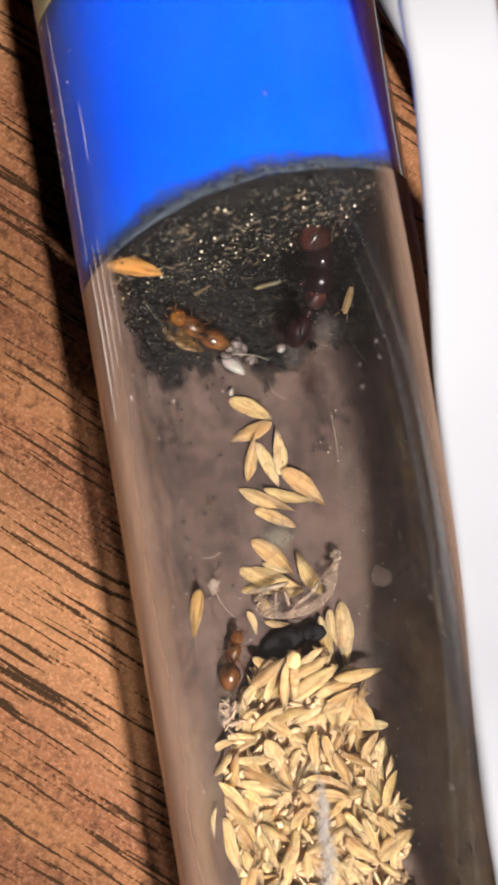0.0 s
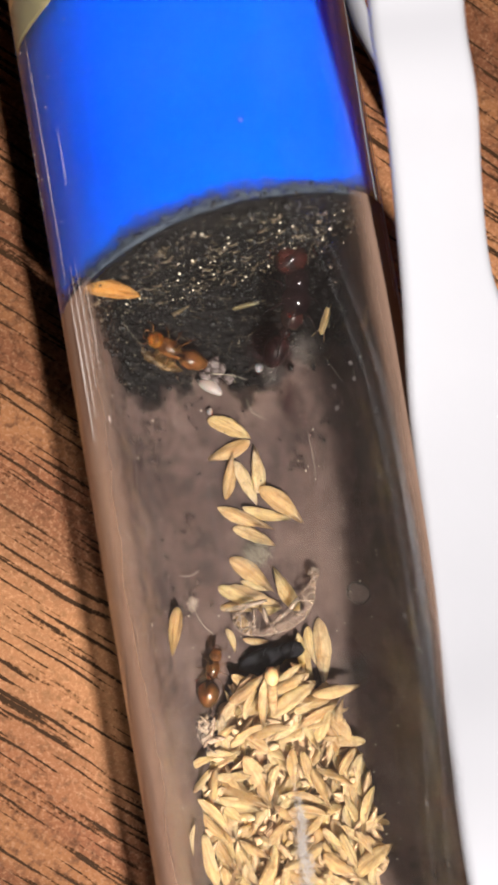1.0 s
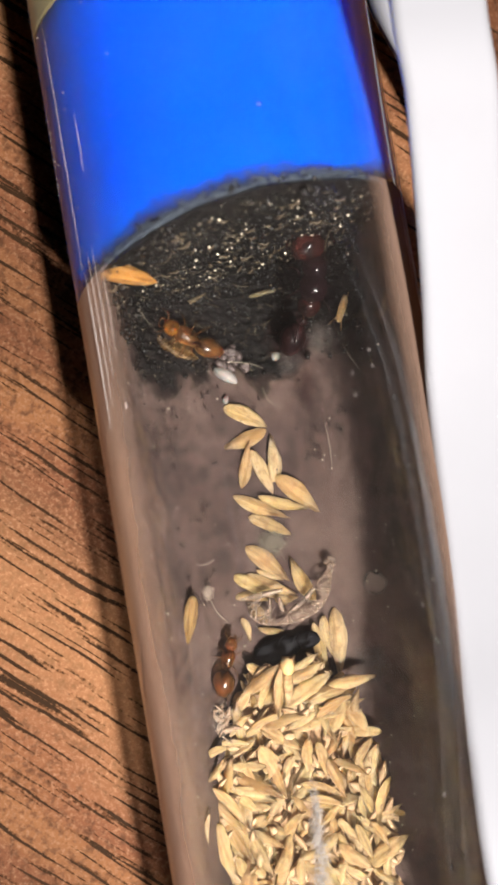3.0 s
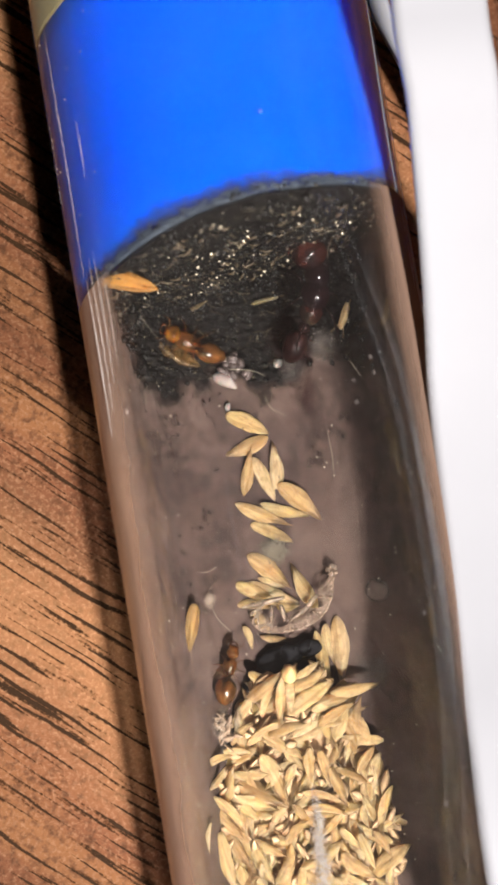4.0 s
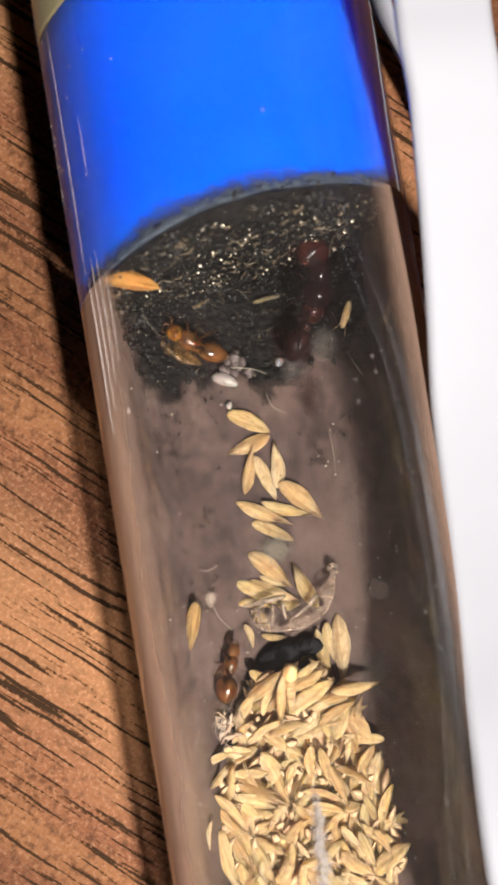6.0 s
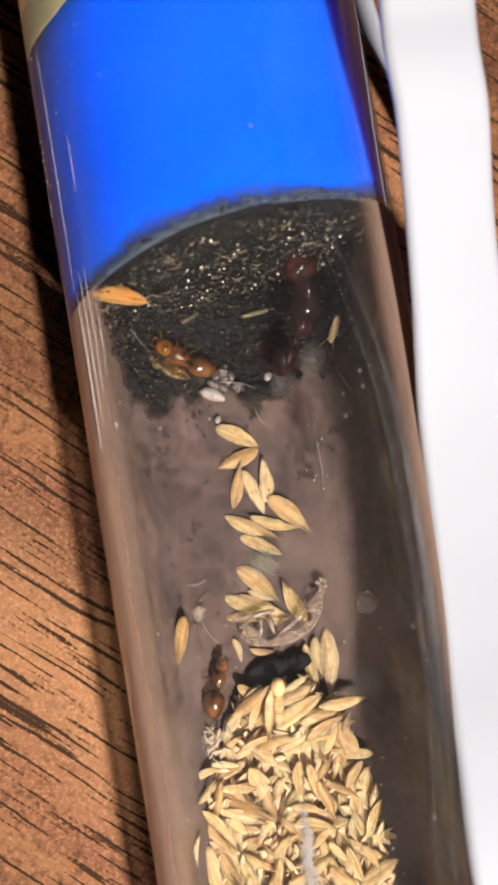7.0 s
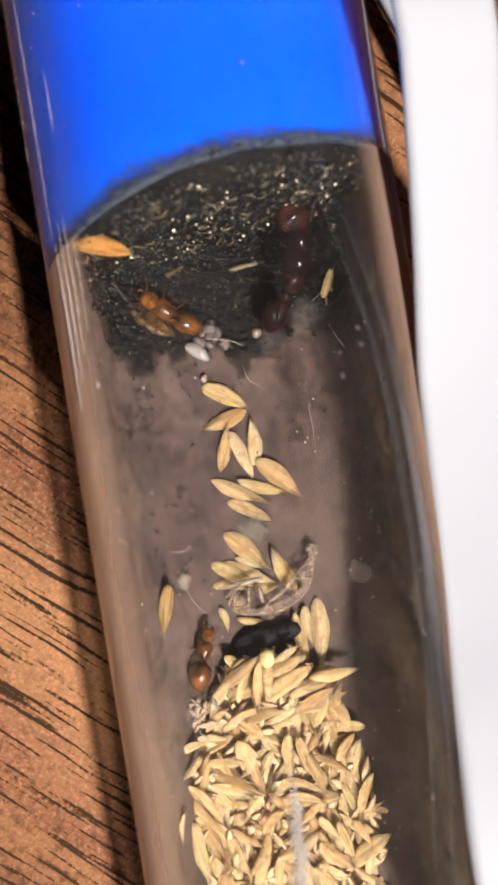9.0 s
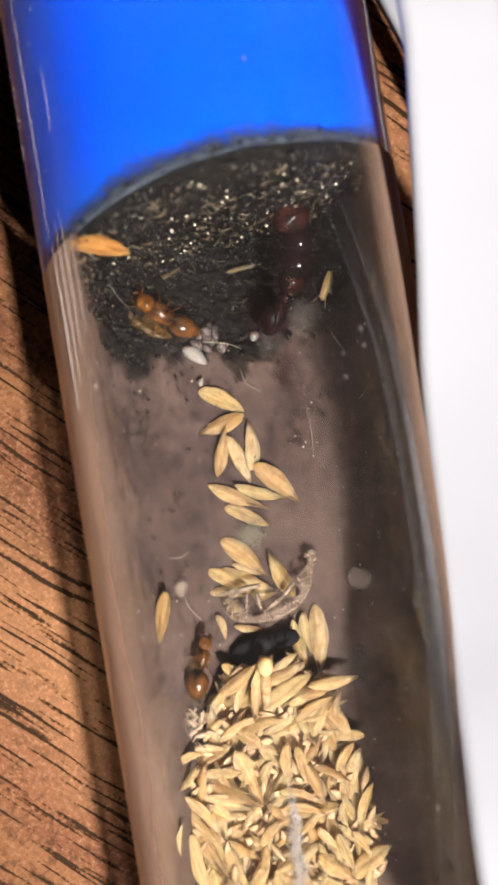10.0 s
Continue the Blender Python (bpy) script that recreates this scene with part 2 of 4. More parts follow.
FIBRE = plain("dry_fibres", (0.075, 0.054, 0.030), 0.5, 3000, 0.5)
SEED = seed_material("straw_husk", (0.76, 0.54, 0.29), (0.45, 0.285, 0.132), 0.36)
PALEA = seed_material("inner_husk", (0.52, 0.38, 0.20), (0.30, 0.20, 0.09), 0.4, 0.3)
OLIVE = seed_material("olive_husk", (0.46, 0.29, 0.12), (0.22, 0.125, 0.040), 0.6, 0.1)
BROWN = seed_material("amber_husk", (0.50, 0.24, 0.065), (0.20, 0.075, 0.014), 0.1, 0.05)
YOLK = plain("yellow_kernel", (0.60, 0.42, 0.19), 0.6, 2500, 0.15, 0.3, sss=0.4, sss_scale=0.0006)
GREY = seed_material("grey_husk", (0.22, 0.19, 0.13), (0.10, 0.08, 0.05), 0.3, 0.1)
AMBER = chitin_material("amber_chitin", (0.014, 0.005, 0.002), (0.125, 0.047, 0.012), 1700)
QUEEN = chitin_material("dark_red_chitin", (0.003, 0.0018, 0.0025), (0.010, 0.0035, 0.004), 900, 0.16, 0.0)
DULL_RED = chitin_material("dull_red_chitin", (0.004, 0.0017, 0.0018), (0.018, 0.0058, 0.0056), 1500, 0.35, 0.1, 0.05)
GOLD = chitin_material("golden_chitin", (0.04, 0.014, 0.002), (0.18, 0.072, 0.009), 2500, 0.12, 0.5)
QUEEN_RED = chitin_material("red_chitin", (0.004, 0.0016, 0.0016), (0.036, 0.009, 0.007), 1300, 0.2, 0.2)
LARVA = plain("white_larva", (0.27, 0.24, 0.22), 0.15, 2500, 0.12, 0.1, sss=0.4, sss_scale=0.0004)
LINT = plain("grey_lint", (0.27, 0.235, 0.18), 0.8, 4000, 0.3)
FLAKE = plain("papery_flakes", (0.38, 0.26, 0.17), 0.7, 3000, 0.3, 0.3)
STRAND = plain("cotton_strand", (0.52, 0.48, 0.45), 0.9, 4000, 0.12)
COTTON = plain("white_cotton", (0.50, 0.41, 0.33), 0.9, 4000, 0.15)
YELLOW = plain("yellowed_cotton", (0.34, 0.29, 0.11), 0.9, 1200, 0.4, 0.6)
SKIN = husk_material("shed_skin", (0.40, 0.29, 0.215), 0.3, 0.8)
SHEET = husk_material("thin_shed_skin", (0.40, 0.265, 0.185), 0.10, 0.55)
EGGS = plain("pink_grey_eggs", (0.085, 0.062, 0.058), 0.55, 2500, 0.3)
SPOT = fading_material("dried_spot", (0.085, 0.062, 0.054), (0.15, 0.112, 0.097), 1500, 0.4)
SMUDGE = fading_material("grey_smudge", (0.07, 0.062, 0.060), (0.17, 0.145, 0.13), 900, 0.5)
STAIN = fading_material("red_stain", (0.016, 0.006, 0.006), (0.06, 0.020, 0.018), 1600, 0.5)
PINK = plain("pink_droplets", (0.50, 0.33, 0.31), 0.15, 3000, 0.3, 0.1)
# pale tone for dust specks and for painted gleams on the glass
DUST_GLEAM = plain("dust_and_gleam", (0.80, 0.76, 0.73), 0.25, 3000, 0.2)
HONEY = husk_material("honey_husk", (0.20, 0.105, 0.030), 0.2, 0.8)
CHAFF = plain("pale_chaff", (0.48, 0.32, 0.175), 0.6, 3000, 0.4, 0.3)
UNDERLAY = plain("pale_underlay", (0.52, 0.34, 0.19), 0.8, 2600, 0.6, 0.6)
MATTE_BLACK = plain("matte_black", (0.011, 0.011, 0.013), 0.8, 1500, 0.7, 0.8, spec=0.15)
WHITE = plain("white_plastic", (0.475, 0.492, 0.53), 0.6, 300, 0.03, 0.04, spec=0.3)
WALL = plain("wall_paint", (0.45, 0.42, 0.38), 0.9, 20, 0.1)
DARKWOOD = plain("dark_table_leg", (0.10, 0.05, 0.03), 0.5, 60, 0.3)


# ---- mesh helpers (millimetres) ----
def part(name, bm, material, parent=None, label="", smooth=True):
    """Links a bmesh made in millimetres as one mesh object."""
    bmesh.ops.scale(bm, vec=(MM, MM, MM), verts=bm.verts)
    me = bpy.data.meshes.new(name)
    bm.to_mesh(me)
    bm.free()
    for p in me.polygons:
        p.use_smooth = smooth
    me.materials.append(material)
    ob = new(name, me)
    if parent:
        ob.parent = parent
    if label:
        tagged(ob, label)
    return ob


def root(name, m=None):
    ob = new(name)
    ob.empty_display_size = 0.001
    if m:
        ob.matrix_basis = m
    return ob


def box(bm, x0, x1, y0, y1, z0, z1, bevel=0.0):
    made = bmesh.ops.create_cube(bm, size=1, matrix=Matrix.Translation(((x0 + x1) / 2, (y0 + y1) / 2, (z0 + z1) / 2)) @ Matrix.Diagonal((x1 - x0, y1 - y0, z1 - z0, 1)))
    if bevel:
        edges = list({e for v in made["verts"] for e in v.link_edges})
        bmesh.ops.bevel(bm, geom=edges, offset=bevel, segments=2, affect="EDGES")
    return bm


def grid_faces(bm, rings, closed=True):
    for a, b in zip(rings, rings[1:]):
        n = len(a)
        for k in range(n if closed else n - 1):
            bm.faces.new((a[k], a[(k + 1) % n], b[(k + 1) % n], b[k]))


def glide(points, steps):
    """Points along a smooth line through the given ones."""
    pts = [Vector(p) for p in points]
    ext = [2 * pts[0] - pts[1]] + pts + [2 * pts[-1] - pts[-2]]
    out = []
    for i in range(1, len(ext) - 2):
        p0, p1, p2, p3 = ext[i - 1:i + 3]
        for s in range(steps):
            t = s / steps
            out.append(0.5 * (2 * p1 + (p2 - p0) * t + (2 * p0 - 5 * p1 + 4 * p2 - p3) * t * t + (3 * p1 - p0 - 3 * p2 + p3) * t ** 3))
    return out + [pts[-1]]


def sweep(bm, path, profile, up=(0, 0, 1), taper=None):
    """Sweeps a closed outline of (across, up) pairs along a path."""
    rings = []
    for i, p in enumerate(path):
        way = (path[min(i + 1, len(path) - 1)] - path[max(i - 1, 0)]).normalized()
        side = way.cross(Vector(up))
        side = side.normalized() if side.length > 1e-6 else Vector((1, 0, 0))
        top = side.cross(way)
        k = taper(i / (len(path) - 1)) if taper else 1.0
        rings.append([bm.verts.new(p + side * a * k + top * b * k) for a, b in profile])
    grid_faces(bm, rings)
    bm.faces.new(rings[0][::-1]), bm.faces.new(rings[-1])
    return bm


def ring(r, n=6, flat=1.0):
    return [(r * math.cos(2 * math.pi * k / n), r * flat * math.sin(2 * math.pi * k / n)) for k in range(n)]


def rounded(w, h, r, n=4):
    out = []
    for cx, cy, a0 in ((w / 2 - r, h / 2 - r, 0), (-w / 2 + r, h / 2 - r, 90), (-w / 2 + r, -h / 2 + r, 180), (w / 2 - r, -h / 2 + r, 270)):
        out += [(cx + r * math.cos(radians(a0 + 90 * k / n)), cy + r * math.sin(radians(a0 + 90 * k / n))) for k in range(n + 1)]
    return out


def blob(bm, centre, radii, turn=None, n=14, rough=0.0, seed=0, egg=0.0):
    """An egg-shaped, slightly uneven body."""
    made = bmesh.ops.create_uvsphere(bm, u_segments=n, v_segments=max(6, n * 2 // 3), radius=1)
    m = Matrix.Translation(centre) @ (turn.to_4x4() if turn else Matrix.Identity(4))
    for v in made["verts"]:
        c = v.co.copy()
        c *= 1 + rough * noise.noise(c * 2.3 + Vector((seed * 3.1, seed, 0)))
        k = 1 + egg * c.x
        v.co = m @ Vector((c.x * radii[0], c.y * radii[1] * k, c.z * radii[2] * k))
    return bm


def crumb(bm, p, r, rng):
    """A small uneven grain: a bent octahedron."""
    d = [Vector(a) * r * rng.uniform(0.55, 1.25) for a in ((1, 0, 0), (0, 1, 0), (-1, 0, 0), (0, -1, 0), (0, 0, 1), (0, 0, -1))]
    spin = Euler([rng.uniform(0, 6.3) for _ in range(3)]).to_matrix()
    v = [bm.verts.new(Vector(p) + spin @ x) for x in d]
    for k in range(4):
        bm.faces.new((v[k], v[(k + 1) % 4], v[4]))
        bm.faces.new((v[(k + 1) % 4], v[k], v[5]))


def set_depth(bm, values):
    """Stores a depth for each vertex, from 0 at a layer's thin edge to 1."""
    uv = bm.loops.layers.uv.new("UVMap")
    for f in bm.faces:
        for loop in f.loops:
            loop[uv].uv = (0.5, values[loop.vert])


R_OUT, R_IN, AXIS = 8.0, 7.0, 8.0


def floor_z(x, lift=0.0):
    """Height of the tube's inner floor at x, plus a lift."""
    x = max(-6.6, min(6.6, x))
    return AXIS - math.sqrt(R_IN ** 2 - x * x) + lift


def wall_point(angle, y, r):
    """A point on the tube at an angle from straight down."""
    return Vector((r * math.sin(angle), y, AXIS - r * math.cos(angle)))


def plug_end(x, z=AXIS):
    """Where the slanting end of the plug lies along the tube."""
    return 11.74 + 0.10 * x + 0.04 * (z - AXIS) - (0.025 if x < 0 else 0.008) * x * x


def slant(x):
    """How far the plug's dry end leans along the tube."""
    return 0.55 * (x + 7.6)


# ---- the room and the table ----
def build_room():
    for name, b in (("wall_north", (-1600, 1600, 1600, 1700, -740, 1800)), ("wall_south", (-1600, 1600, -1700, -1600, -740, 1800)),
                    ("wall_east", (1600, 1700, -1700, 1700, -740, 1800)), ("wall_west", (-1700, -1600, -1700, 1700, -740, 1800))):
        tagged(part(name, box(bmesh.new(), *b), WALL, smooth=False), "plain dim painted room wall", "wall", kind="structure")
    tagged(part("ceiling", box(bmesh.new(), -1700, 1700, -1700, 1700, 1800, 1900), WALL, smooth=False), "plain dim painted ceiling", "ceiling", kind="structure")
    tagged(part("floor", box(bmesh.new(), -1700, 1700, -1700, 1700, -840, -740), DARKWOOD, smooth=False), "dark plain room floor", "floor", kind="structure")
    table = tagged(root("table"), "walnut-look laminate table with dark open pores in its grain", "table")
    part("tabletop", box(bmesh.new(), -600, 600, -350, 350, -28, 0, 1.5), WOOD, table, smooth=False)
    for x in (-560, 560):
        for y in (-310, 310):
            part("leg", box(bmesh.new(), x - 25, x + 25, y - 25, y + 25, -740, -28, 2), DARKWOOD, table, "dark square table leg", smooth=False)


# ---- the tube ----
def build_tube():
    tube = tagged(root("test_tube"), "clear glass test tube lying on the table, dusty and grimy inside", "test tube")
    y0, y1 = -92.0, 52.0
    bm = bmesh.new()
    seg = 96
    # outer skin with a round closed end, then back along the inner skin
    prof = [(y0, R_OUT - 0.3), (y0 + 0.3, R_OUT), (-40, R_OUT), (0, R_OUT), (30, R_OUT), (y1, R_OUT)]
    prof += [(y1 + R_OUT * math.sin(a), R_OUT * math.cos(a)) for a in (0.3, 0.6, 0.9, 1.2, 1.45)]
    inner = [(y1 + R_IN * math.sin(a), R_IN * math.cos(a)) for a in (1.45, 1.2, 0.9, 0.6, 0.3)]
    inner += [(y1, R_IN), (30, R_IN), (0, R_IN), (-40, R_IN), (y0 + 0.3, R_IN), (y0, R_IN + 0.3)]

    def turn(profile):
        return [[bm.verts.new((r * math.sin(2 * math.pi * k / seg), y, AXIS + r * math.cos(2 * math.pi * k / seg))) for k in range(seg)] for y, r in profile]

    a, b = turn(prof), turn(inner)
    grid_faces(bm, a), grid_faces(bm, b)
    grid_faces(bm, [b[-1], a[0]])
    bm.faces.new(a[-1]), bm.faces.new(b[0][::-1])
    bmesh.ops.recalc_face_normals(bm, faces=bm.faces)
    wall = part("glass_wall", bm, GLASS, tube, "thick clear glass wall")
    wall.visible_shadow = False
    bm = bmesh.new()
    rings = [[bm.verts.new(wall_point(2 * math.pi * k / seg, y, R_OUT + 0.02)) for k in range(seg)] for y in (y0 + 1, -40, 0, 30, y1)]
    grid_faces(bm, rings)
    part("dust_film", bm, DUST, tube, "thin dry dust on the outer glass")
    bm = bmesh.new()
    rings = [[bm.verts.new(wall_point(radians(a), y, R_IN + 0.03)) for a in range(-108, 109, 4)] for y in (y0 + 2, -40, -10, 0, 8)]
    rings.append([bm.verts.new(wall_point(radians(a), plug_end(R_IN * math.sin(radians(a)), AXIS - R_IN * math.cos(radians(a))) + 0.1, R_IN + 0.03)) for a in range(-108, 109, 4)])
    grid_faces(bm, rings, closed=False)
    part("grime_film", bm, GRIME, tube, "brown-grey grime on the inner glass")
    # side films: opaque brown bands that darken the tube's shadow and hide reflections
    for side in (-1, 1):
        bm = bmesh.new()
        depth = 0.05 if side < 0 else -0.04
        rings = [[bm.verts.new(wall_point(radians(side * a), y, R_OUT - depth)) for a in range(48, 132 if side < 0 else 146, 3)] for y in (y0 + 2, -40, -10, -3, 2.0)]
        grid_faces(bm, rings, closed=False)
        part("edge_film", bm, EDGE if side < 0 else SIDE_COVER, tube, "brown grimy band along the glass side, made opaque for its shadow")
        # denser stretch, added so the table shadow stays black below the plug
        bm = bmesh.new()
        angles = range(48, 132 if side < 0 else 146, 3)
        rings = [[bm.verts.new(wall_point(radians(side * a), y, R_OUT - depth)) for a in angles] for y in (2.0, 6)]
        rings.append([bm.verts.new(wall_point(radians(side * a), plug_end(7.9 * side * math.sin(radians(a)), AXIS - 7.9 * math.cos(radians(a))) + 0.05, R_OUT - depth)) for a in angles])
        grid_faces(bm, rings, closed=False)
        part("edge_smear", bm, SHADOW_COVER if side < 0 else SIDE_COVER, tube, "opaque brown film added beside the plug to block light and reflections")
    # haze film whose blue-grey tone paints the plug's darker left side
    bm = bmesh.new()
    rings = [[bm.verts.new(wall_point(radians(-a), y, R_OUT + 0.035)) for a in range(88, 148, 3)] for y in (10.6, 12, 16, 20, 24)]
    grid_faces(bm, rings, closed=False)
    part("haze_film", bm, HAZE_SHADE, tube, "blue-grey haze film over the plug, toned to darken its left edge")
    bm = bmesh.new()
    rng = random.Random(21)
    for k in range(80):
        x = -7.96 + 0.1 * rng.random() if k < 30 else -7.7 + 3.2 * rng.random() ** 2
        y = rng.uniform(14.5, 18.5) if k < 30 else rng.uniform(11.5, 24)
        bmesh.ops.create_icosphere(bm, subdivisions=1, radius=0.010 + 0.026 * rng.random() ** 3, matrix=Matrix.Translation((x, y, AXIS + math.sqrt(8.03 ** 2 - x * x))))
    part("dust_specks", bm, DUST_GLEAM, tube, "tiny pale dust specks on the outer glass")
    # reflections on the glass drawn as fine pale threads, most just below the plug
    for x, y_top, y_end, r in ((-7.35, 22, 10.6, 0.018), (-6.55, 17.2, 14.6, 0.02), (-7.25, 10.4, 3.4, 0.03), (-7.0, 11.2, 4.4, 0.022), (-6.75, 11.4, 5.6, 0.02), (-6.45, 10.2, 6.4, 0.014), (-6.4, 4.35, 4.05, 0.03),
                               (7.93, 24, 4.2, 0.03), (7.75, 12.2, 5.2, 0.03), (7.5, 11.8, 6.6, 0.016), (7.3, 11.6, 7.6, 0.014), (7.1, -6.6, -8.0, 0.035)):
        z = AXIS + math.sqrt(max(0.0, 8.06 ** 2 - x * x))
        line = glide([(x, y_top, z), (x + 0.02, (y_top + y_end) / 2, z), (x, y_end, z)], 6)
        part("scratch", sweep(bmesh.new(), line, ring(r * 0.6, 5), taper=lambda s: 0.25 + 0.9 * math.sin(math.pi * (0.05 + 0.9 * s))), DUST_GLEAM, tube, "fine bright line along the glass standing in for a reflection")


def build_plug():
    plug = tagged(root("foam_plug"), "bright blue foam plug filling the glass tube", "plug")
    bm = bmesh.new()
    seg, r = 72, R_IN + 0.85
    rings = []
    for dy, k in ((0.0, 0.0), (0.0, 0.03), (0.0, 0.25), (0.0, 0.5), (0.0, 0.7), (0.0, 0.90), (0.02, 0.97), (0.10, 0.993), (0.3, 1.0), (3, 1.0), (8, 1.0)):
        rings.append([bm.verts.new((k * r * math.sin(a), plug_end(k * r * math.sin(a), AXIS + k * r * math.cos(a)) + dy, AXIS + k * r * math.cos(a))) for a in (2 * math.pi * i / seg for i in range(seg))])
    for y, k in ((20.6, 1.0), (21.5, 0.985), (22.4, 0.94), (23.1, 0.84), (23.5, 0.6)):
        rings.append([bm.verts.new((k * r * math.sin(a), y + slant(k * r * math.sin(a)), AXIS + k * r * math.cos(a))) for a in (2 * math.pi * i / seg for i in range(seg))])
    grid_faces(bm, rings[1:])
    bm.faces.new(rings[1][::-1]), bm.faces.new(rings[-1])
    for v in rings[0]:
        bm.verts.remove(v)
    part("foam_body", bm, FOAM, plug)
    # a damp grey band where the foam has soaked, then the black crust on the end
    bm = bmesh.new()
    rings, depth = [], {}
    for dy, k, deep in ((1.0, 1.004, 0.0), (0.75, 1.004, 0.3), (0.5, 1.004, 0.6), (0.3, 1.003, 0.85), (0.12, 1.003, 1.0), (-0.02, 0.998, 1.0), (-0.06, 0.97, 1.0), (-0.1, 0.91, 1.0)):
        rings.append([])
        for i in range(seg):
            a = 2 * math.pi * i / seg
            w = 0.85 + 0.5 * noise.noise(Vector((math.sin(a) * 3, math.cos(a) * 3, 1))) if dy > 0.1 else 1.0
            x = k * r * math.sin(a)
            v = bm.verts.new((x, plug_end(x, AXIS + k * r * math.cos(a)) + dy * w, AXIS + k * r * math.cos(a)))
            depth[v] = deep * max(0.0, min(1.0, (math.cos(a) - 0.1) / 0.4))
            rings[-1].append(v)
    grid_faces(bm, rings)
    set_depth(bm, depth)
    part("wet_rim", bm, RIM, plug, "grey-teal damp rim of the foam")
    bm = bmesh.new()
    rings = []
    for k in (0.03, 0.08, 0.13, 0.18, 0.23, 0.28, 0.33, 0.38, 0.43, 0.48, 0.53, 0.58, 0.63, 0.68, 0.73, 0.78, 0.82, 0.86, 0.90, 0.935, 0.965):
        rings.append([])
        for i in range(seg):
            a = 2 * math.pi * i / seg
            kk = k + (0.03 * noise.noise(Vector((math.sin(a) * 5, math.cos(a) * 5, 0))) + 0.025 * noise.noise(Vector((math.sin(a) * 17, math.cos(a) * 17, 3))) if k > 0.85 else 0)
            x, z = kk * r * math.sin(a), kk * r * math.cos(a)
            bulge = 0.30 + 0.28 * noise.noise(Vector((x * 1.1, z * 1.1, 4))) + 0.22 * noise.noise(Vector((x * 2.9, z * 2.9, 8))) if k < 0.9 else 0.16
            rings[-1].append(bm.verts.new((x, plug_end(x, AXIS + z) - bulge, AXIS + z)))
    grid_faces(bm, rings)
    bm.faces.new(rings[0])
    part("crust", bm, CRUST, plug, "black dirt crust on the end of the plug")
    wad = tagged(root("cotton_wad"), "yellowed wet cotton wad behind the blue plug", "cotton")
    bm = bmesh.new()
    rings = []
    for y, k in ((23.2, 0.5), (22.5, 0.86), (21.8, 0.97), (22.2, 1.0), (25, 1.0), (30, 1.0), (36, 1.0), (38, 0.9), (39, 0.5)):
        rings.append([])
        for i in range(seg):
            a = 2 * math.pi * i / seg
            q = k * (R_IN + 0.8) * (1 + 0.012 * noise.noise(Vector((math.sin(a) * 3, y, math.cos(a) * 3))))
            rings[-1].append(bm.verts.new((q * math.sin(a), y + 0.5 * noise.noise(Vector((math.sin(a) * 2, 5, math.cos(a) * 2))), AXIS + q * math.cos(a))))
            rings[-1][-1].co.y += slant(q * math.sin(a)) * max(0.0, min(1.0, (36 - y) / 12))
    grid_faces(bm, rings)
    bm.faces.new(rings[0][::-1]), bm.faces.new(rings[-1])
    part("fibre_mass", bm, YELLOW, wad)


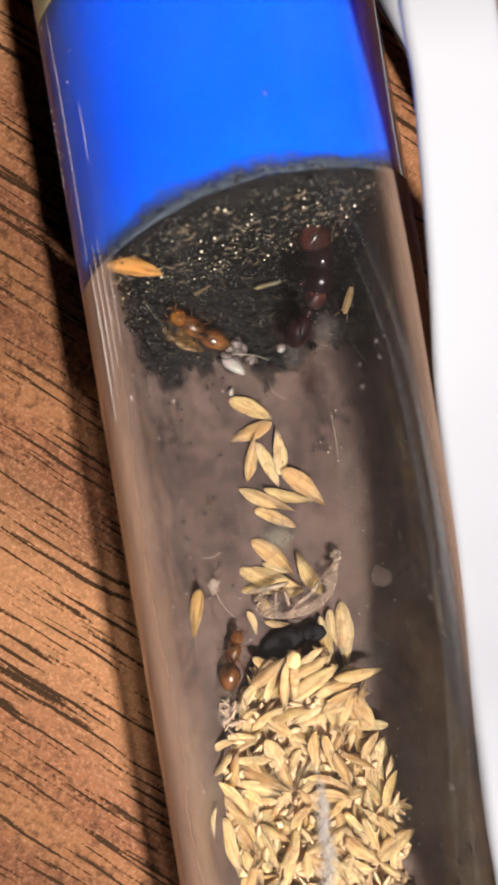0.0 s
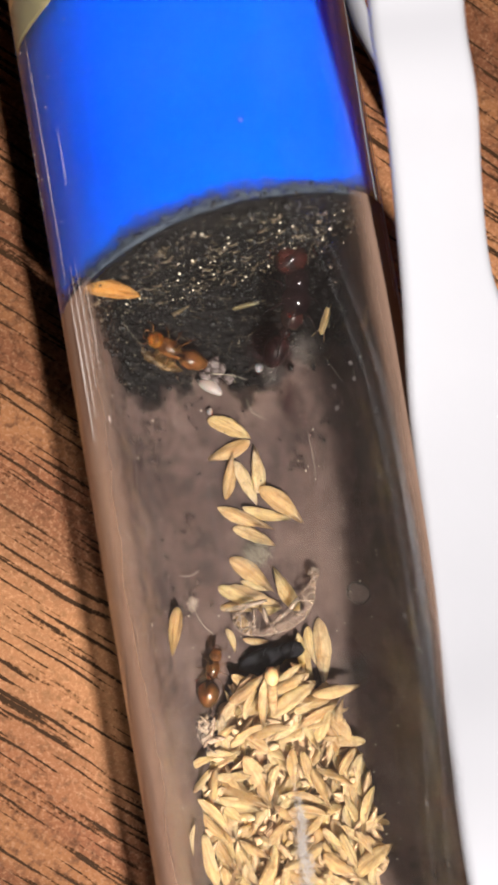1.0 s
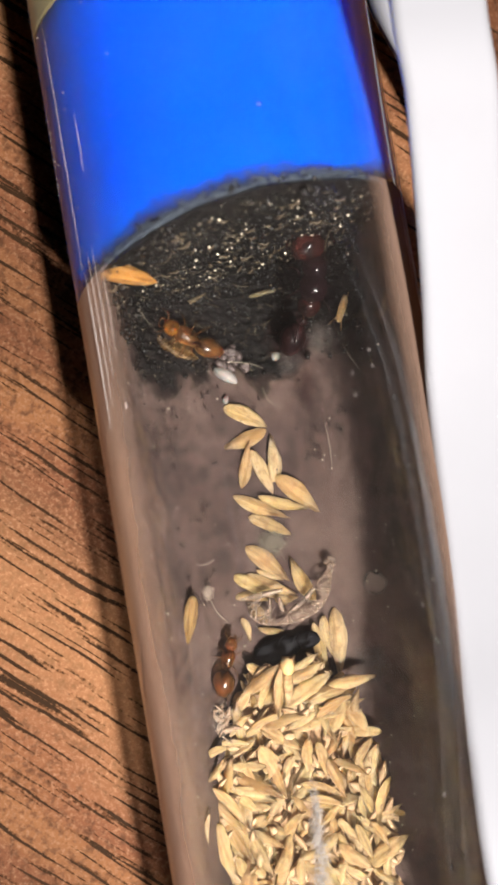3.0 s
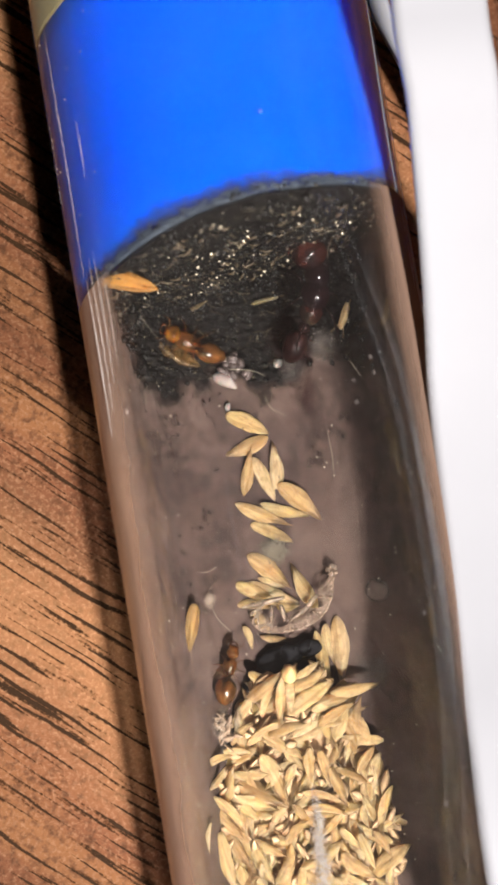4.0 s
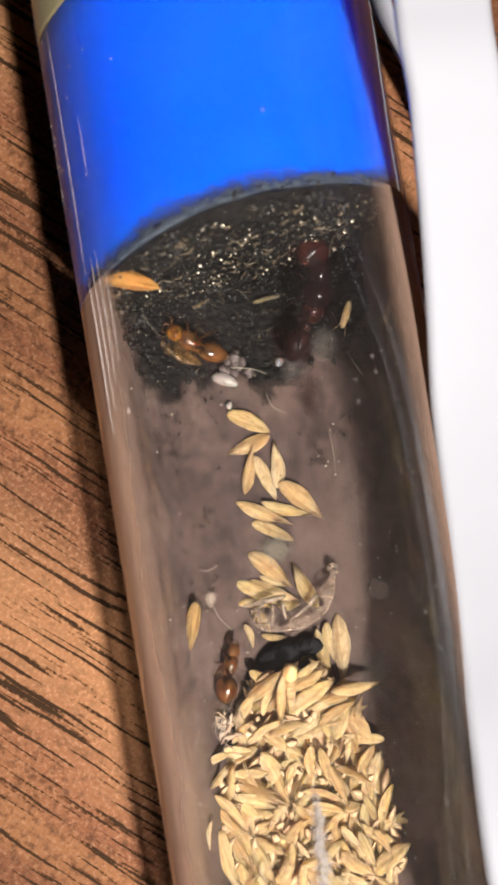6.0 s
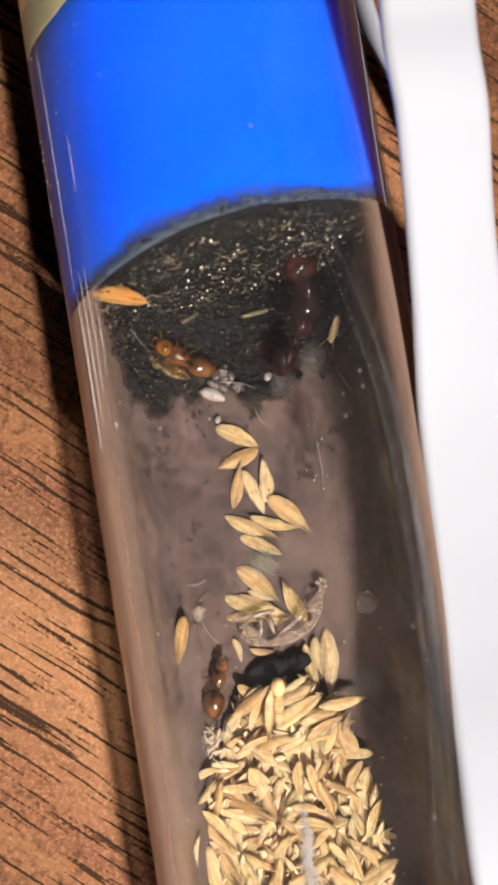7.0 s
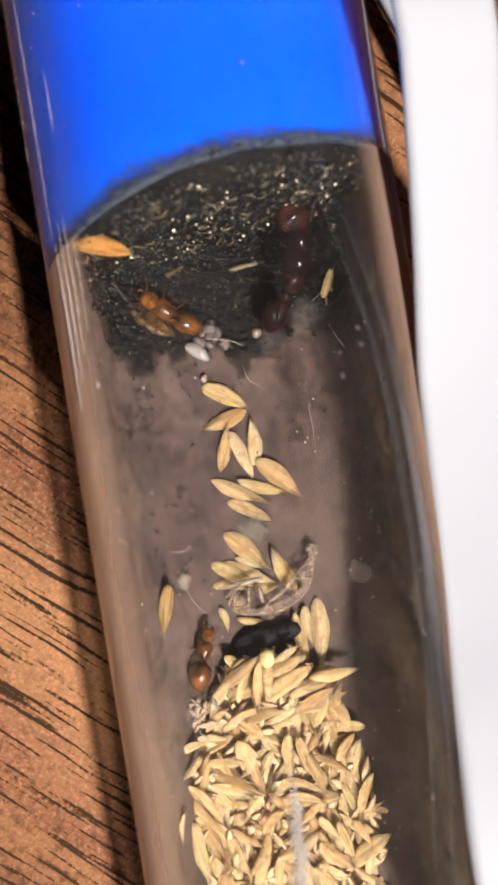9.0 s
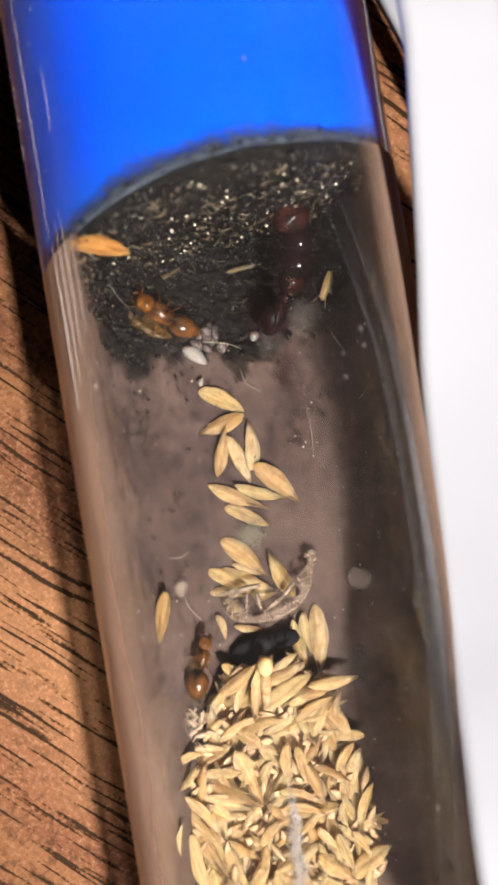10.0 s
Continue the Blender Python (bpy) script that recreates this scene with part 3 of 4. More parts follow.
# ---- dirt on the tube's floor ----
def build_dirt():
    rng = random.Random(5)
    bm = bmesh.new()
    rings, solid, depth = [], {}, {}
    for j in range(121):
        y = 12.9 - j * 0.075
        rings.append([])
        for i in range(121):
            a = radians(-74 + i * 148 / 120)
            fade = max(0.0, min(1.0, (y - 4.7 - 1.2 / (1 + math.exp(-(a - 0.42) / 0.06)) - 1.5 * noise.noise(Vector((a * 4, 0.3, 7))) - 0.8 * noise.noise(Vector((a * 9, y * 0.8, 2)))) / 2.6)) * max(0.0, min(1.0, (1.2 + 0.2 * noise.noise(Vector((y * 0.9, a, 9))) - abs(a)) / 0.2))
            h = 0.06 + fade * (0.22 + 0.30 * noise.noise(Vector((a * 9, y * 1.6, 0))) + 0.22 * noise.noise(Vector((a * 26, y * 4.5, 3)))) 
            solid[j, i] = fade > 0.02
            rings[-1].append(bm.verts.new(wall_point(a, min(y, plug_end(R_IN * math.sin(a), AXIS - R_IN * math.cos(a)) - 0.02), R_IN - 0.02 - h)))
            depth[rings[-1][-1]] = fade * 1.5
    for j in range(120):
        for i in range(120):
            if solid[j, i] or solid[j + 1, i + 1] or solid[j + 1, i] or solid[j, i + 1]:
                bm.faces.new((rings[j][i], rings[j][i + 1], rings[j + 1][i + 1], rings[j + 1][i]))
    bmesh.ops.delete(bm, geom=[v for v in bm.verts if not v.link_faces], context="VERTS")
    set_depth(bm, depth)
    tagged(part("dirt", bm, DIRT), "layer of black crumbly dirt on the tube floor beside the plug", "dirt", kind="stuff")
    bm = bmesh.new()
    for _ in range(2600):
        a = radians(rng.gauss(0, 34))
        y = 11.6 - abs(rng.gauss(0, 3.2))
        if abs(a) < 1.25 and y > -2:
            crumb(bm, wall_point(a, y, R_IN - rng.uniform(0.05, 0.3)), 0.025 + 0.07 * rng.random() ** 2, rng)
    for _ in range(1700):
        a, d = rng.uniform(0, 6.283), (R_IN + 0.45) * rng.random() ** 0.5
        x, z = d * math.sin(a), d * math.cos(a)
        crumb(bm, (x, plug_end(x, AXIS + z) - rng.uniform(0.15, 0.5), AXIS + z), 0.03 + 0.11 * rng.random() ** 2, rng)
    # clods where the dirt floor meets the plug, and over the whole dirt
    for _ in range(620):
        a = radians(rng.uniform(-72, 72))
        y = plug_end(R_IN * math.sin(a), AXIS - R_IN * math.cos(a)) - 0.2 - abs(rng.gauss(0, 1.1))
        crumb(bm, wall_point(a, y, R_IN - 0.15 - rng.uniform(0, 0.6) * max(0.0, 1 - (12 - y) / 3)), 0.08 + 0.2 * rng.random() ** 2, rng)
    for _ in range(700):
        a, d = rng.uniform(0, 6.283), (R_IN + 0.4) * rng.random() ** 0.5
        x, z = d * math.sin(a), d * math.cos(a)
        crumb(bm, (x, plug_end(x, AXIS + z) - rng.uniform(0.2, 0.5), AXIS + z), 0.08 + 0.16 * rng.random() ** 2, rng)
    for _ in range(500):
        crumb(bm, wall_point(radians(rng.uniform(-66, 66)), rng.uniform(5.6, 12), R_IN - 0.25), 0.06 + 0.16 * rng.random() ** 2, rng)
    for _ in range(260):
        a = radians(rng.uniform(-80, 80))
        crumb(bm, wall_point(a, rng.uniform(-22, 8), R_IN - 0.06), rng.uniform(0.02, 0.07), rng)
    for _ in range(130):
        a = radians(180 + rng.uniform(-75, 75))
        x = R_IN * math.sin(a)
        crumb(bm, wall_point(a, plug_end(x, AXIS - R_IN * math.cos(a)) + abs(rng.gauss(0, 0.35)) - 0.1, R_IN + 0.9), 0.03 + 0.11 * rng.random() ** 3, rng)
    tagged(part("crumbs", bm, CRUMB), "scattered dark crumbs of dirt inside the tube", "crumbs", kind="stuff")
    # bright droplets and grains on the crust and the dirt
    bm = bmesh.new()
    for k in range(460):
        r = 0.026 + 0.06 * rng.random() ** 3
        if k < 260:
            a, d = rng.uniform(0, 6.283), (R_IN + 0.4) * rng.random() ** 0.5
            x, z = d * math.sin(a), d * math.cos(a)
            p = (x, plug_end(x, AXIS + z) - 0.3 - rng.uniform(0, 0.25), AXIS + z)
        else:
            a = radians(rng.uniform(-62, 62))
            p = wall_point(a, rng.uniform(5.2, 12.6), R_IN - rng.uniform(0.25, 0.5))
        bmesh.ops.create_icosphere(bm, subdivisions=1, radius=r, matrix=Matrix.Translation(p))
    tagged(part("droplets", bm, SPECK), "tiny bright droplets and pale grains on the dirt", "droplets", kind="stuff")
    bm = bmesh.new()
    for _ in range(430):
        a = radians(rng.uniform(-88, 88))
        bmesh.ops.create_icosphere(bm, subdivisions=1, radius=0.018 + 0.05 * rng.random() ** 3, matrix=Matrix.Translation(wall_point(a, rng.uniform(-22, 7), R_IN - 0.05)))
    for _ in range(110):
        a, d = rng.uniform(0, 6.283), (R_IN + 0.4) * rng.random() ** 0.5
        x, z = d * math.sin(a), d * math.cos(a)
        bmesh.ops.create_icosphere(bm, subdivisions=1, radius=0.03 + 0.07 * rng.random() ** 3, matrix=Matrix.Translation((x, plug_end(x, AXIS + z) - 0.45 - rng.uniform(0, 0.25), AXIS + z)))
    tagged(part("grains", bm, GLINT), "tiny white grains scattered on the tube floor", "grains", kind="stuff")
    # short dry fibres over the dirt
    bm = bmesh.new()
    for _ in range(200):
        if rng.random() < 0.5:
            a, d = rng.uniform(0, 6.283), (R_IN + 0.1) * rng.random() ** 0.5
            p = Vector((d * math.sin(a), plug_end(d * math.sin(a), AXIS + d * math.cos(a)) - 0.45, AXIS + d * math.cos(a)))
            d1 = Vector((rng.uniform(-1, 1), rng.uniform(-0.25, 0.1), rng.uniform(-1, 1)))
        else:
            p = wall_point(radians(rng.gauss(0, 28)), rng.uniform(6.0, 12.5), R_IN - 0.4)
            d1 = Vector((rng.uniform(-1, 1), rng.uniform(-1, 1), rng.uniform(-0.1, 0.25)))
        d1 = d1.normalized() * rng.uniform(0.3, 1.1)
        mid = p + d1 * 0.5 + Vector((rng.uniform(-1, 1), rng.uniform(-1, 0.2), rng.uniform(-0.3, 0.5))) * 0.2
        sweep(bm, glide([p, mid, p + d1], 3), ring(0.012 + 0.024 * rng.random() ** 2, 4), taper=lambda s: 1.0 - 0.6 * s)
    for _ in range(70):
        a, d = rng.uniform(0, 6.283), (R_IN - 0.3) * rng.random() ** 0.5
        x, z = d * math.sin(a), d * math.cos(a)
        p = Vector((x, plug_end(x, AXIS + z) - 0.5, AXIS + z))
        d1 = Vector((rng.uniform(-1, 1), rng.uniform(-0.15, 0.1), rng.uniform(-1, 1))).normalized() * rng.uniform(0.25, 0.7)
        w = rng.uniform(0.04, 0.13)
        sweep(bm, glide([p, p + d1 * 0.5 + Vector((rng.uniform(-0.2, 0.2), -0.1, rng.uniform(-0.2, 0.2))), p + d1], 3), [(w, 0), (0, 0.03), (-w, 0), (0, -0.02)], up=(0, -1, 0.3), taper=lambda s: 0.3 + math.sin(math.pi * s))
    tagged(part("fibres", bm, FIBRE), "short dry plant fibres in the dirt", "fibres", kind="stuff")


# ---- seeds ----
def seed_meshes(name, material, inner, length=2.4, width=0.82, ridge=0.16, bend=0.12, blunt=0.45, groove=0.5, curve=0.0, chip=0.0, keel=0.0, pick=0):
    """A boat-shaped grass seed: an outer husk and the inner husk that shows in its groove."""
    seed = root(name)
    bm = bmesh.new()
    rings, n, seg = [], 15, 16
    for j in range(n):
        s = 0.01 + 0.98 * j / (n - 1)
        w = (s ** blunt) * ((1 - s) ** 0.75) * 1.62 * width / 2
        rings.append([])
        for k in range(seg):
            a = 2 * math.pi * k / seg
            y, z = w * math.cos(a), 0.54 * w * math.sin(a)
            if z > 0:
                z *= 1 - groove * math.exp(-((y / (0.34 * w + 1e-6)) ** 2)) + ridge * math.cos(3 * math.pi * y / (w + 1e-6)) * 0.5
                z = (1 - keel) * z + keel * 0.62 * w * (1 - min(1.0, abs(y) / (w + 1e-6))) ** 0.85
            q = 1 + 0.17 * noise.noise(Vector((s * 7, a * 1.5, pick * 5.3)))
            tip = chip * max(0.0, s - 0.8) * noise.noise(Vector((a * 2, pick, 0.5))) * 6
            rings[-1].append(bm.verts.new((length * (s - 0.5) - tip, y * q + curve * (1 - 4 * (s - 0.5) ** 2), z * q + bend * (4 * (s - 0.5) ** 2))))
    grid_faces(bm, rings)
    bm.faces.new(rings[0][::-1]), bm.faces.new(rings[-1])
    bmesh.ops.recalc_face_normals(bm, faces=bm.faces)
    part("outer_husk", bm, material, seed)
    bm = bmesh.new()
    top, low = [], []
    for j in range(11):
        s = 0.10 + 0.76 * j / 10
        w = (s ** blunt) * ((1 - s) ** 0.75) * 1.62 * width / 2
        z = bend * (4 * (s - 0.5) ** 2)
        top.append([bm.verts.new((length * (s - 0.5), w * 0.46 * q + curve * (1 - 4 * (s - 0.5) ** 2), z + (0.54 * (1 - groove) * (1 - keel) + 0.04) * w * (1.05 - 0.35 * q * q))) for q in (-1, -0.5, 0, 0.5, 1)])
    grid_faces(bm, top, closed=False)
    part("inner_husk", bm, inner, seed)
    return seed


TRAIL = [(-0.55, 3.53, -32, 2.53), (-0.62, 2.36, -166, 2.39), (-1.03, 0.79, 71, 2.19), (-0.15, 0.5, -71, 2.58), (0.56, 0.98, 86, 2.37), (1.54, -0.88, -47, 2.77),
         (0.68, -1.26, -22, 2.65), (-0.73, -1.23, -30, 2.76), (-0.21, -2.42, -31, 2.46), (-0.79, -4.26, -45, 2.64), (-0.69, -5.44, -31, 2.78), (-1.64, -5.46, -34, 2.58),
         (1.14, -5.66, 112, 2.45), (-1.8, -6.08, -14, 2.02), (0.01, -6.33, -6, 1.22), (-0.65, -4.96, -28, 1.53), (1.48, -9.13, -83, 2.64), (2.44, -8.89, -95, 3.29),
         (1.98, -8.6, -85, 2.01), (-2.45, -7.56, -79, 1.28), (-1.64, -6.9, -59, 1.4), (-1.11, -7.86, -14, 1.38)]
HEAP_TOP = [(-1.1, -10.56, -111, 3.1), (2.55, -10.89, 2, 2.48), (0.24, -11.02, 26, 2.92), (1.27, -11.62, -1, 2.25), (1.48, -12.06, 21, 2.23), (2.24, -12.94, 65, 2.55),
            (0.84, -12.54, -77, 2.38), (0.1, -10.12, 19, 2.36), (0.28, -9.56, 23, 1.58), (-2.12, -10.0, 29, 2.27), (-1.95, -10.77, 53, 1.94), (-3.5, -11.15, -136, 1.97),
            (-3.68, -12.22, 35, 1.64), (-1.08, -13.88, -59, 1.56), (-1.44, -14.69, -127, 1.28), (-2.38, -12.38, 22, 2.42), (0.08, -12.84, 12, 1.9), (-1.2, -12.49, 7, 2.15)]
HEAP_WEST = [(-3.66, -14.24, -9, 2.19), (-2.4, -14.61, -71, 2.75), (-2.09, -15.0, -76, 2.21), (-3.66, -15.08, -33, 3.34), (-3.77, -15.74, -23, 2.53), (-5.1, -15.76, -53, 2.58),
             (-5.18, -16.24, -49, 2.07), (-2.42, -16.7, -134, 1.72), (-5.53, -17.85, -81, 2.73), (-4.96, -17.52, -63, 2.17), (-3.69, -18.72, -69, 2.53), (-2.68, -19.27, -134, 2.06),
             (-3.14, -18.1, -35, 1.78), (-1.64, -17.58, 34, 1.63), (-5.14, -13.12, 12, 1.5), (-5.38, -13.94, 39, 1.52), (-3.74, -13.38, 20, 1.67), (-3.4, -16.58, -5, 1.47)]
HEAP_EAST = [(0.04, -16.04, -27, 2.32), (0.14, -16.76, -19, 2.08), (-0.27, -14.4, -95, 1.88), (0.37, -14.59, -81, 1.84), (0.9, -15.62, -73, 2.06), (1.76, -15.36, -32, 1.98),
             (2.66, -14.7, 47, 1.65), (2.98, -15.44, 65, 2.25), (1.08, -14.14, 44, 1.41), (0.33, -17.38, 34, 1.64), (3.36, -18.02, 15, 1.65), (1.82, -19.12, -73, 1.95),
             (2.76, -18.87, -63, 1.46), (1.26, -19.75, -43, 2.12), (3.1, -19.96, 31, 2.57), (1.03, -20.58, -30, 1.73), (2.66, -21.12, -37, 1.66), (0.6, -20.91, -47, 1.85),
             (2.12, -17.42, -86, 1.2), (1.19, -18.42, -55, 1.66)]
HEAP_SOUTH = [(-4.91, -19.4, -83, 2.04), (-4.39, -19.35, -88, 2.28), (-2.55, -19.85, 59, 2.06), (-1.67, -19.91, 75, 1.71), (-3.77, -19.62, -91, 1.97), (-0.64, -18.65, 15, 1.3),
              (-0.31, -20.18, -66, 2.1)]


def build_seeds():
    rng = random.Random(11)
    kinds = [seed_meshes("grass_seed", SEED, PALEA, 2.4, w, ridge, bend, blunt, groove, curve, chip, keel, k) for k, (w, ridge, bend, blunt, groove, curve, chip, keel) in enumerate((
        (0.92, 0.12, 0.10, 0.55, 0.60, 0.06, 0.2, 0.0), (0.80, 0.16, 0.20, 0.65, 0.25, -0.10, 0.5, 0.9), (1.00, 0.20, 0.06, 0.60, 0.12, 0.04, 0.8, 1.0),
        (0.74, 0.10, 0.14, 0.50, 0.70, 0.12, 0.3, 0.6), (0.95, 0.24, 0.25, 0.70, 0.30, -0.05, 0.9, 0.95), (0.86, 0.15, 0.02, 0.45, 0.50, -0.12, 0.4, 0.8)))]
    used = set()

    def lay(x, y, turn, length, z, kind=None, pitch=0.0, roll=0.0, slim=1.0, group="loose heap of grass seeds", label="straw-coloured grass seed in the heap in the tube"):
        k = rng.randrange(6) if kind is None else kind
        m = mm(x, y, z, 0, 0, turn) @ pose(0, 0, 0, 0, pitch, 0) @ pose(0, 0, 0, roll, 0, 0)
        ob = kinds[k]
        if k in used:
            ob = copy_thing(kinds[k], m)
        else:
            used.add(k)
            ob.matrix_basis = m
        s = length / 2.4
        w = min(1.2, max(0.66, s)) * rng.uniform(1.1, 1.42) * slim
        ob.scale = (s, w, 0.66 * w)
        tagged(ob, label, "seed", group)
        return ob

    lean = lambda: (rng.uniform(-11, 11), rng.uniform(-40, 40))
    for (x, y, a, length), kind in zip(TRAIL, (0, 2, 4, 0, 5, 2, 1, 4, 0, 2, 1, 0, 2, 3, 5, 1, 4, 2, 5, 3, 2, 1)):
        p, r = lean()
        lay(x, y, a, length, floor_z(x, 0.16), kind, pitch=p * 0.35, roll=r * 0.5, slim=1.02, group="trail of grass seeds", label="pale straw grass seed lying loose on the tube floor")
    for rows in (HEAP_TOP, HEAP_WEST, HEAP_EAST, HEAP_SOUTH):
        for x, y, a, length in rows:
            p, r = lean()
            lay(x, y, a, length, max(floor_z(x, 0.5), 2.75 + rng.uniform(-0.15, 0.3)), pitch=p, roll=r)
    # the seeds below and between them
    for k in range(250):
        y = rng.uniform(-27, -10.0)
        half = min(4.3, 1.6 + 0.55 * (-9.5 - y))
        x = -0.9 + rng.uniform(-half, half)
        lay(x, y, rng.uniform(0, 360), rng.uniform(1.8, 2.7), max(floor_z(x, 0.3), rng.uniform(1.5, 2.2) if k < 110 else rng.uniform(2.15, 2.8)), pitch=rng.uniform(-10, 10), roll=rng.uniform(-40, 40))
    # pale sheet added under the heap to lighten the dark gaps between seeds
    bm = bmesh.new()
    rows = []
    for j in range(60):
        y = -10.2 - j * 0.3
        half = min(4.3, 1.5 + 0.55 * (-9.5 - y))
        rows.append([bm.verts.new((-0.9 + half * u, y, max(floor_z(-0.9 + half * u, 0.1), 2.15 * (1 - abs(u) ** 4) + 0.25 * noise.noise(Vector((u * half * 2.2, y * 2.2, 1)))))) for u in (i / 15 - 1 for i in range(31))])
    grid_faces(bm, rows, closed=False)
    tagged(part("husk_bed", bm, UNDERLAY), "pale sheet added under the seed heap to lighten its gaps", "husk dust", kind="stuff")
    bm = bmesh.new()
    for _ in range(460):
        y = rng.uniform(-24, -9.6)
        half = min(4.6, 1.8 + 0.55 * (-9.5 - y))
        x = -0.9 + rng.uniform(-half, half)
        p = Vector((x, y, max(floor_z(x, 0.2), rng.uniform(1.95, 2.75))))
        d = Vector((rng.uniform(-1, 1), rng.uniform(-1, 1), rng.uniform(-0.3, 0.3))).normalized() * rng.uniform(0.2, 0.7)
        w = rng.uniform(0.1, 0.24)
        sweep(bm, glide([p - d, p + Vector((0, 0, 0.06)), p + d], 3), [(w, 0), (0, 0.025), (-w, 0), (0, -0.01)], taper=lambda s: 0.25 + math.sin(math.pi * s))
    tagged(part("chaff", bm, CHAFF), "broken pale chaff among the grass seeds", "chaff", kind="stuff")
    ob = seed_meshes("grass_seed", OLIVE, OLIVE, 2.5, 1.05, keel=0.7, pick=9)
    ob.matrix_basis = mm(-5.42, -6.3, floor_z(-5.4, 0.42), 0, 0, 252) @ pose(0, 0, 0, -14, 0, 0)
    tagged(ob, "single olive-brown grass seed against the tube side", "seed", "stray seeds")
    lay(-6.3, -16.3, -105, 1.4, floor_z(-6.2, 0.4), 1, roll=-50, group="stray seeds", label="single straw grass seed against the tube side")
    # one plump seed on top of the heap
    plump = tagged(root("plump_seed", mm(-0.65, -9.6, 3.15)), "plump pale yellow seed on a short stalk on the heap", "seed", "stray seeds")
    part("kernel", blob(bmesh.new(), (0, 0, 0), (0.40, 0.48, 0.36), None, 14, 0.2, 6), YOLK, plump)
    part("stalk", sweep(bmesh.new(), glide([(-0.05, -0.4, -0.05), (-0.15, -1.2, -0.1), (-0.2, -2.0, -0.2)], 5), ring(0.3, 8, 0.6), taper=lambda s: 1 - 0.25 * s), SEED, plump)
    # single seeds in the dirt
    for spec in ((BROWN, -5.12, 9.95, -22, 2.45, 8.25, "amber-brown grass seed lying on black dirt"), (SEED, 5.6, 8.4, 58, 2.5, 0.5, "straw grass seed with awns on black dirt"),
                 (GREY, -2.4, 9.97, 21, 1.85, 0.45, "grey weathered husk sliver on black dirt"), (GREY, 1.74, 9.87, 6, 2.0, 0.5, "grey weathered husk sliver on black dirt")):
        mat, x, y, a, length, lift, label = spec
        ob = seed_meshes("grass_seed", mat, mat, length, 1.3 if mat is BROWN else 0.62 if mat is SEED else 0.36, keel=0.85)
        ob.matrix_basis = mm(x, y, floor_z(x, lift), 0, 0, a) @ pose(0, 0, 0, 40 if x < -4 else 10, 0, 0)
        tagged(ob, label, "seed", "stray seeds")
        if mat is SEED:
            for dy in (-0.15, 0.2):
                bm = sweep(bmesh.new(), glide([(-0.8, 0, 0.05), (-1.1, dy, 0.12), (-1.55, dy * 2.2, 0.1)], 4), ring(0.04, 5), taper=lambda s: 1 - 0.7 * s)
                part("awn", bm, mat, ob)


# ---- ants and brood ----
def limb(bm, pts, r):
    return sweep(bm, glide(pts, 4), ring(r, 6), taper=lambda s: 1.0 - 0.55 * s)


def build_ant(name, m, chitin, head_mat, s, label, gaster=(0.55, 0.38, 0.36), bend=0.0, head=(0.44, 0.41, 0.34), category="ant", tail=None, chest=(0.64, 0.38, 0.34), gap=0.9):
    """An ant that faces +x, s millimetres per body unit; its thorax is at the origin."""
    ant = tagged(root(name, m), label, category)
    t = lambda deg: Euler((0, 0, radians(deg))).to_matrix()
    part("thorax", blob(bmesh.new(), (0, 0, 0), tuple(c * s for c in chest), None, 16, 0.08, 2, egg=0.25), chitin, ant)
    skull = part("head", blob(bmesh.new(), (0.98 * s, 0, 0.06 * s), (head[0] * s, head[1] * s, head[2] * s), None, 18, 0.03, 1, egg=-0.15), head_mat, ant)
    bm = bmesh.new()
    blob(bm, (-0.72 * s, 0, 0.02 * s), (0.12 * s, 0.13 * s, 0.2 * s), None, 10)
    blob(bm, (-0.92 * s, -bend * 0.05 * s, 0.0), (0.12 * s, 0.15 * s, 0.17 * s), None, 10)
    part("waist", bm, chitin, ant)
    g = t(bend) @ Vector((-gap, 0, 0)) * s
    part("gaster", blob(bmesh.new(), Vector((-0.85 * s, 0, 0)) + g, (gaster[0] * s, gaster[1] * s, gaster[2] * s), t(bend), 20, 0.02, 3, egg=0.12), tail or chitin, ant)
    for side in (-1, 1):
        for x, out, back in ((0.32, 0.95, 0.55), (0.05, 1.1, -0.1), (-0.2, 1.05, -0.75)):
            pts = [(x * s, side * 0.18 * s, -0.05 * s), ((x + back * 0.35) * s, side * out * 0.55 * s, 0.22 * s), ((x + back * 0.8) * s, side * out * 0.9 * s, -0.15 * s),
                   ((x + back * 1.15) * s, side * out * 1.05 * s, -0.42 * s)]
            part("leg", limb(bmesh.new(), pts, 0.034 * s), chitin, ant)
        pts = [(1.25 * s, side * 0.12 * s, 0.12 * s), (1.42 * s, side * 0.5 * s, 0.3 * s), (1.8 * s, side * 0.55 * s, 0.05 * s)]
        part("antenna", limb(bmesh.new(), pts, 0.038 * s), chitin, skull)
        part("mandible", limb(bmesh.new(), [(1.3 * s, side * 0.2 * s, -0.08 * s), (1.5 * s, side * 0.2 * s, -0.1 * s), (1.58 * s, side * 0.03 * s, -0.1 * s)], 0.08 * s), chitin, skull)
    return ant


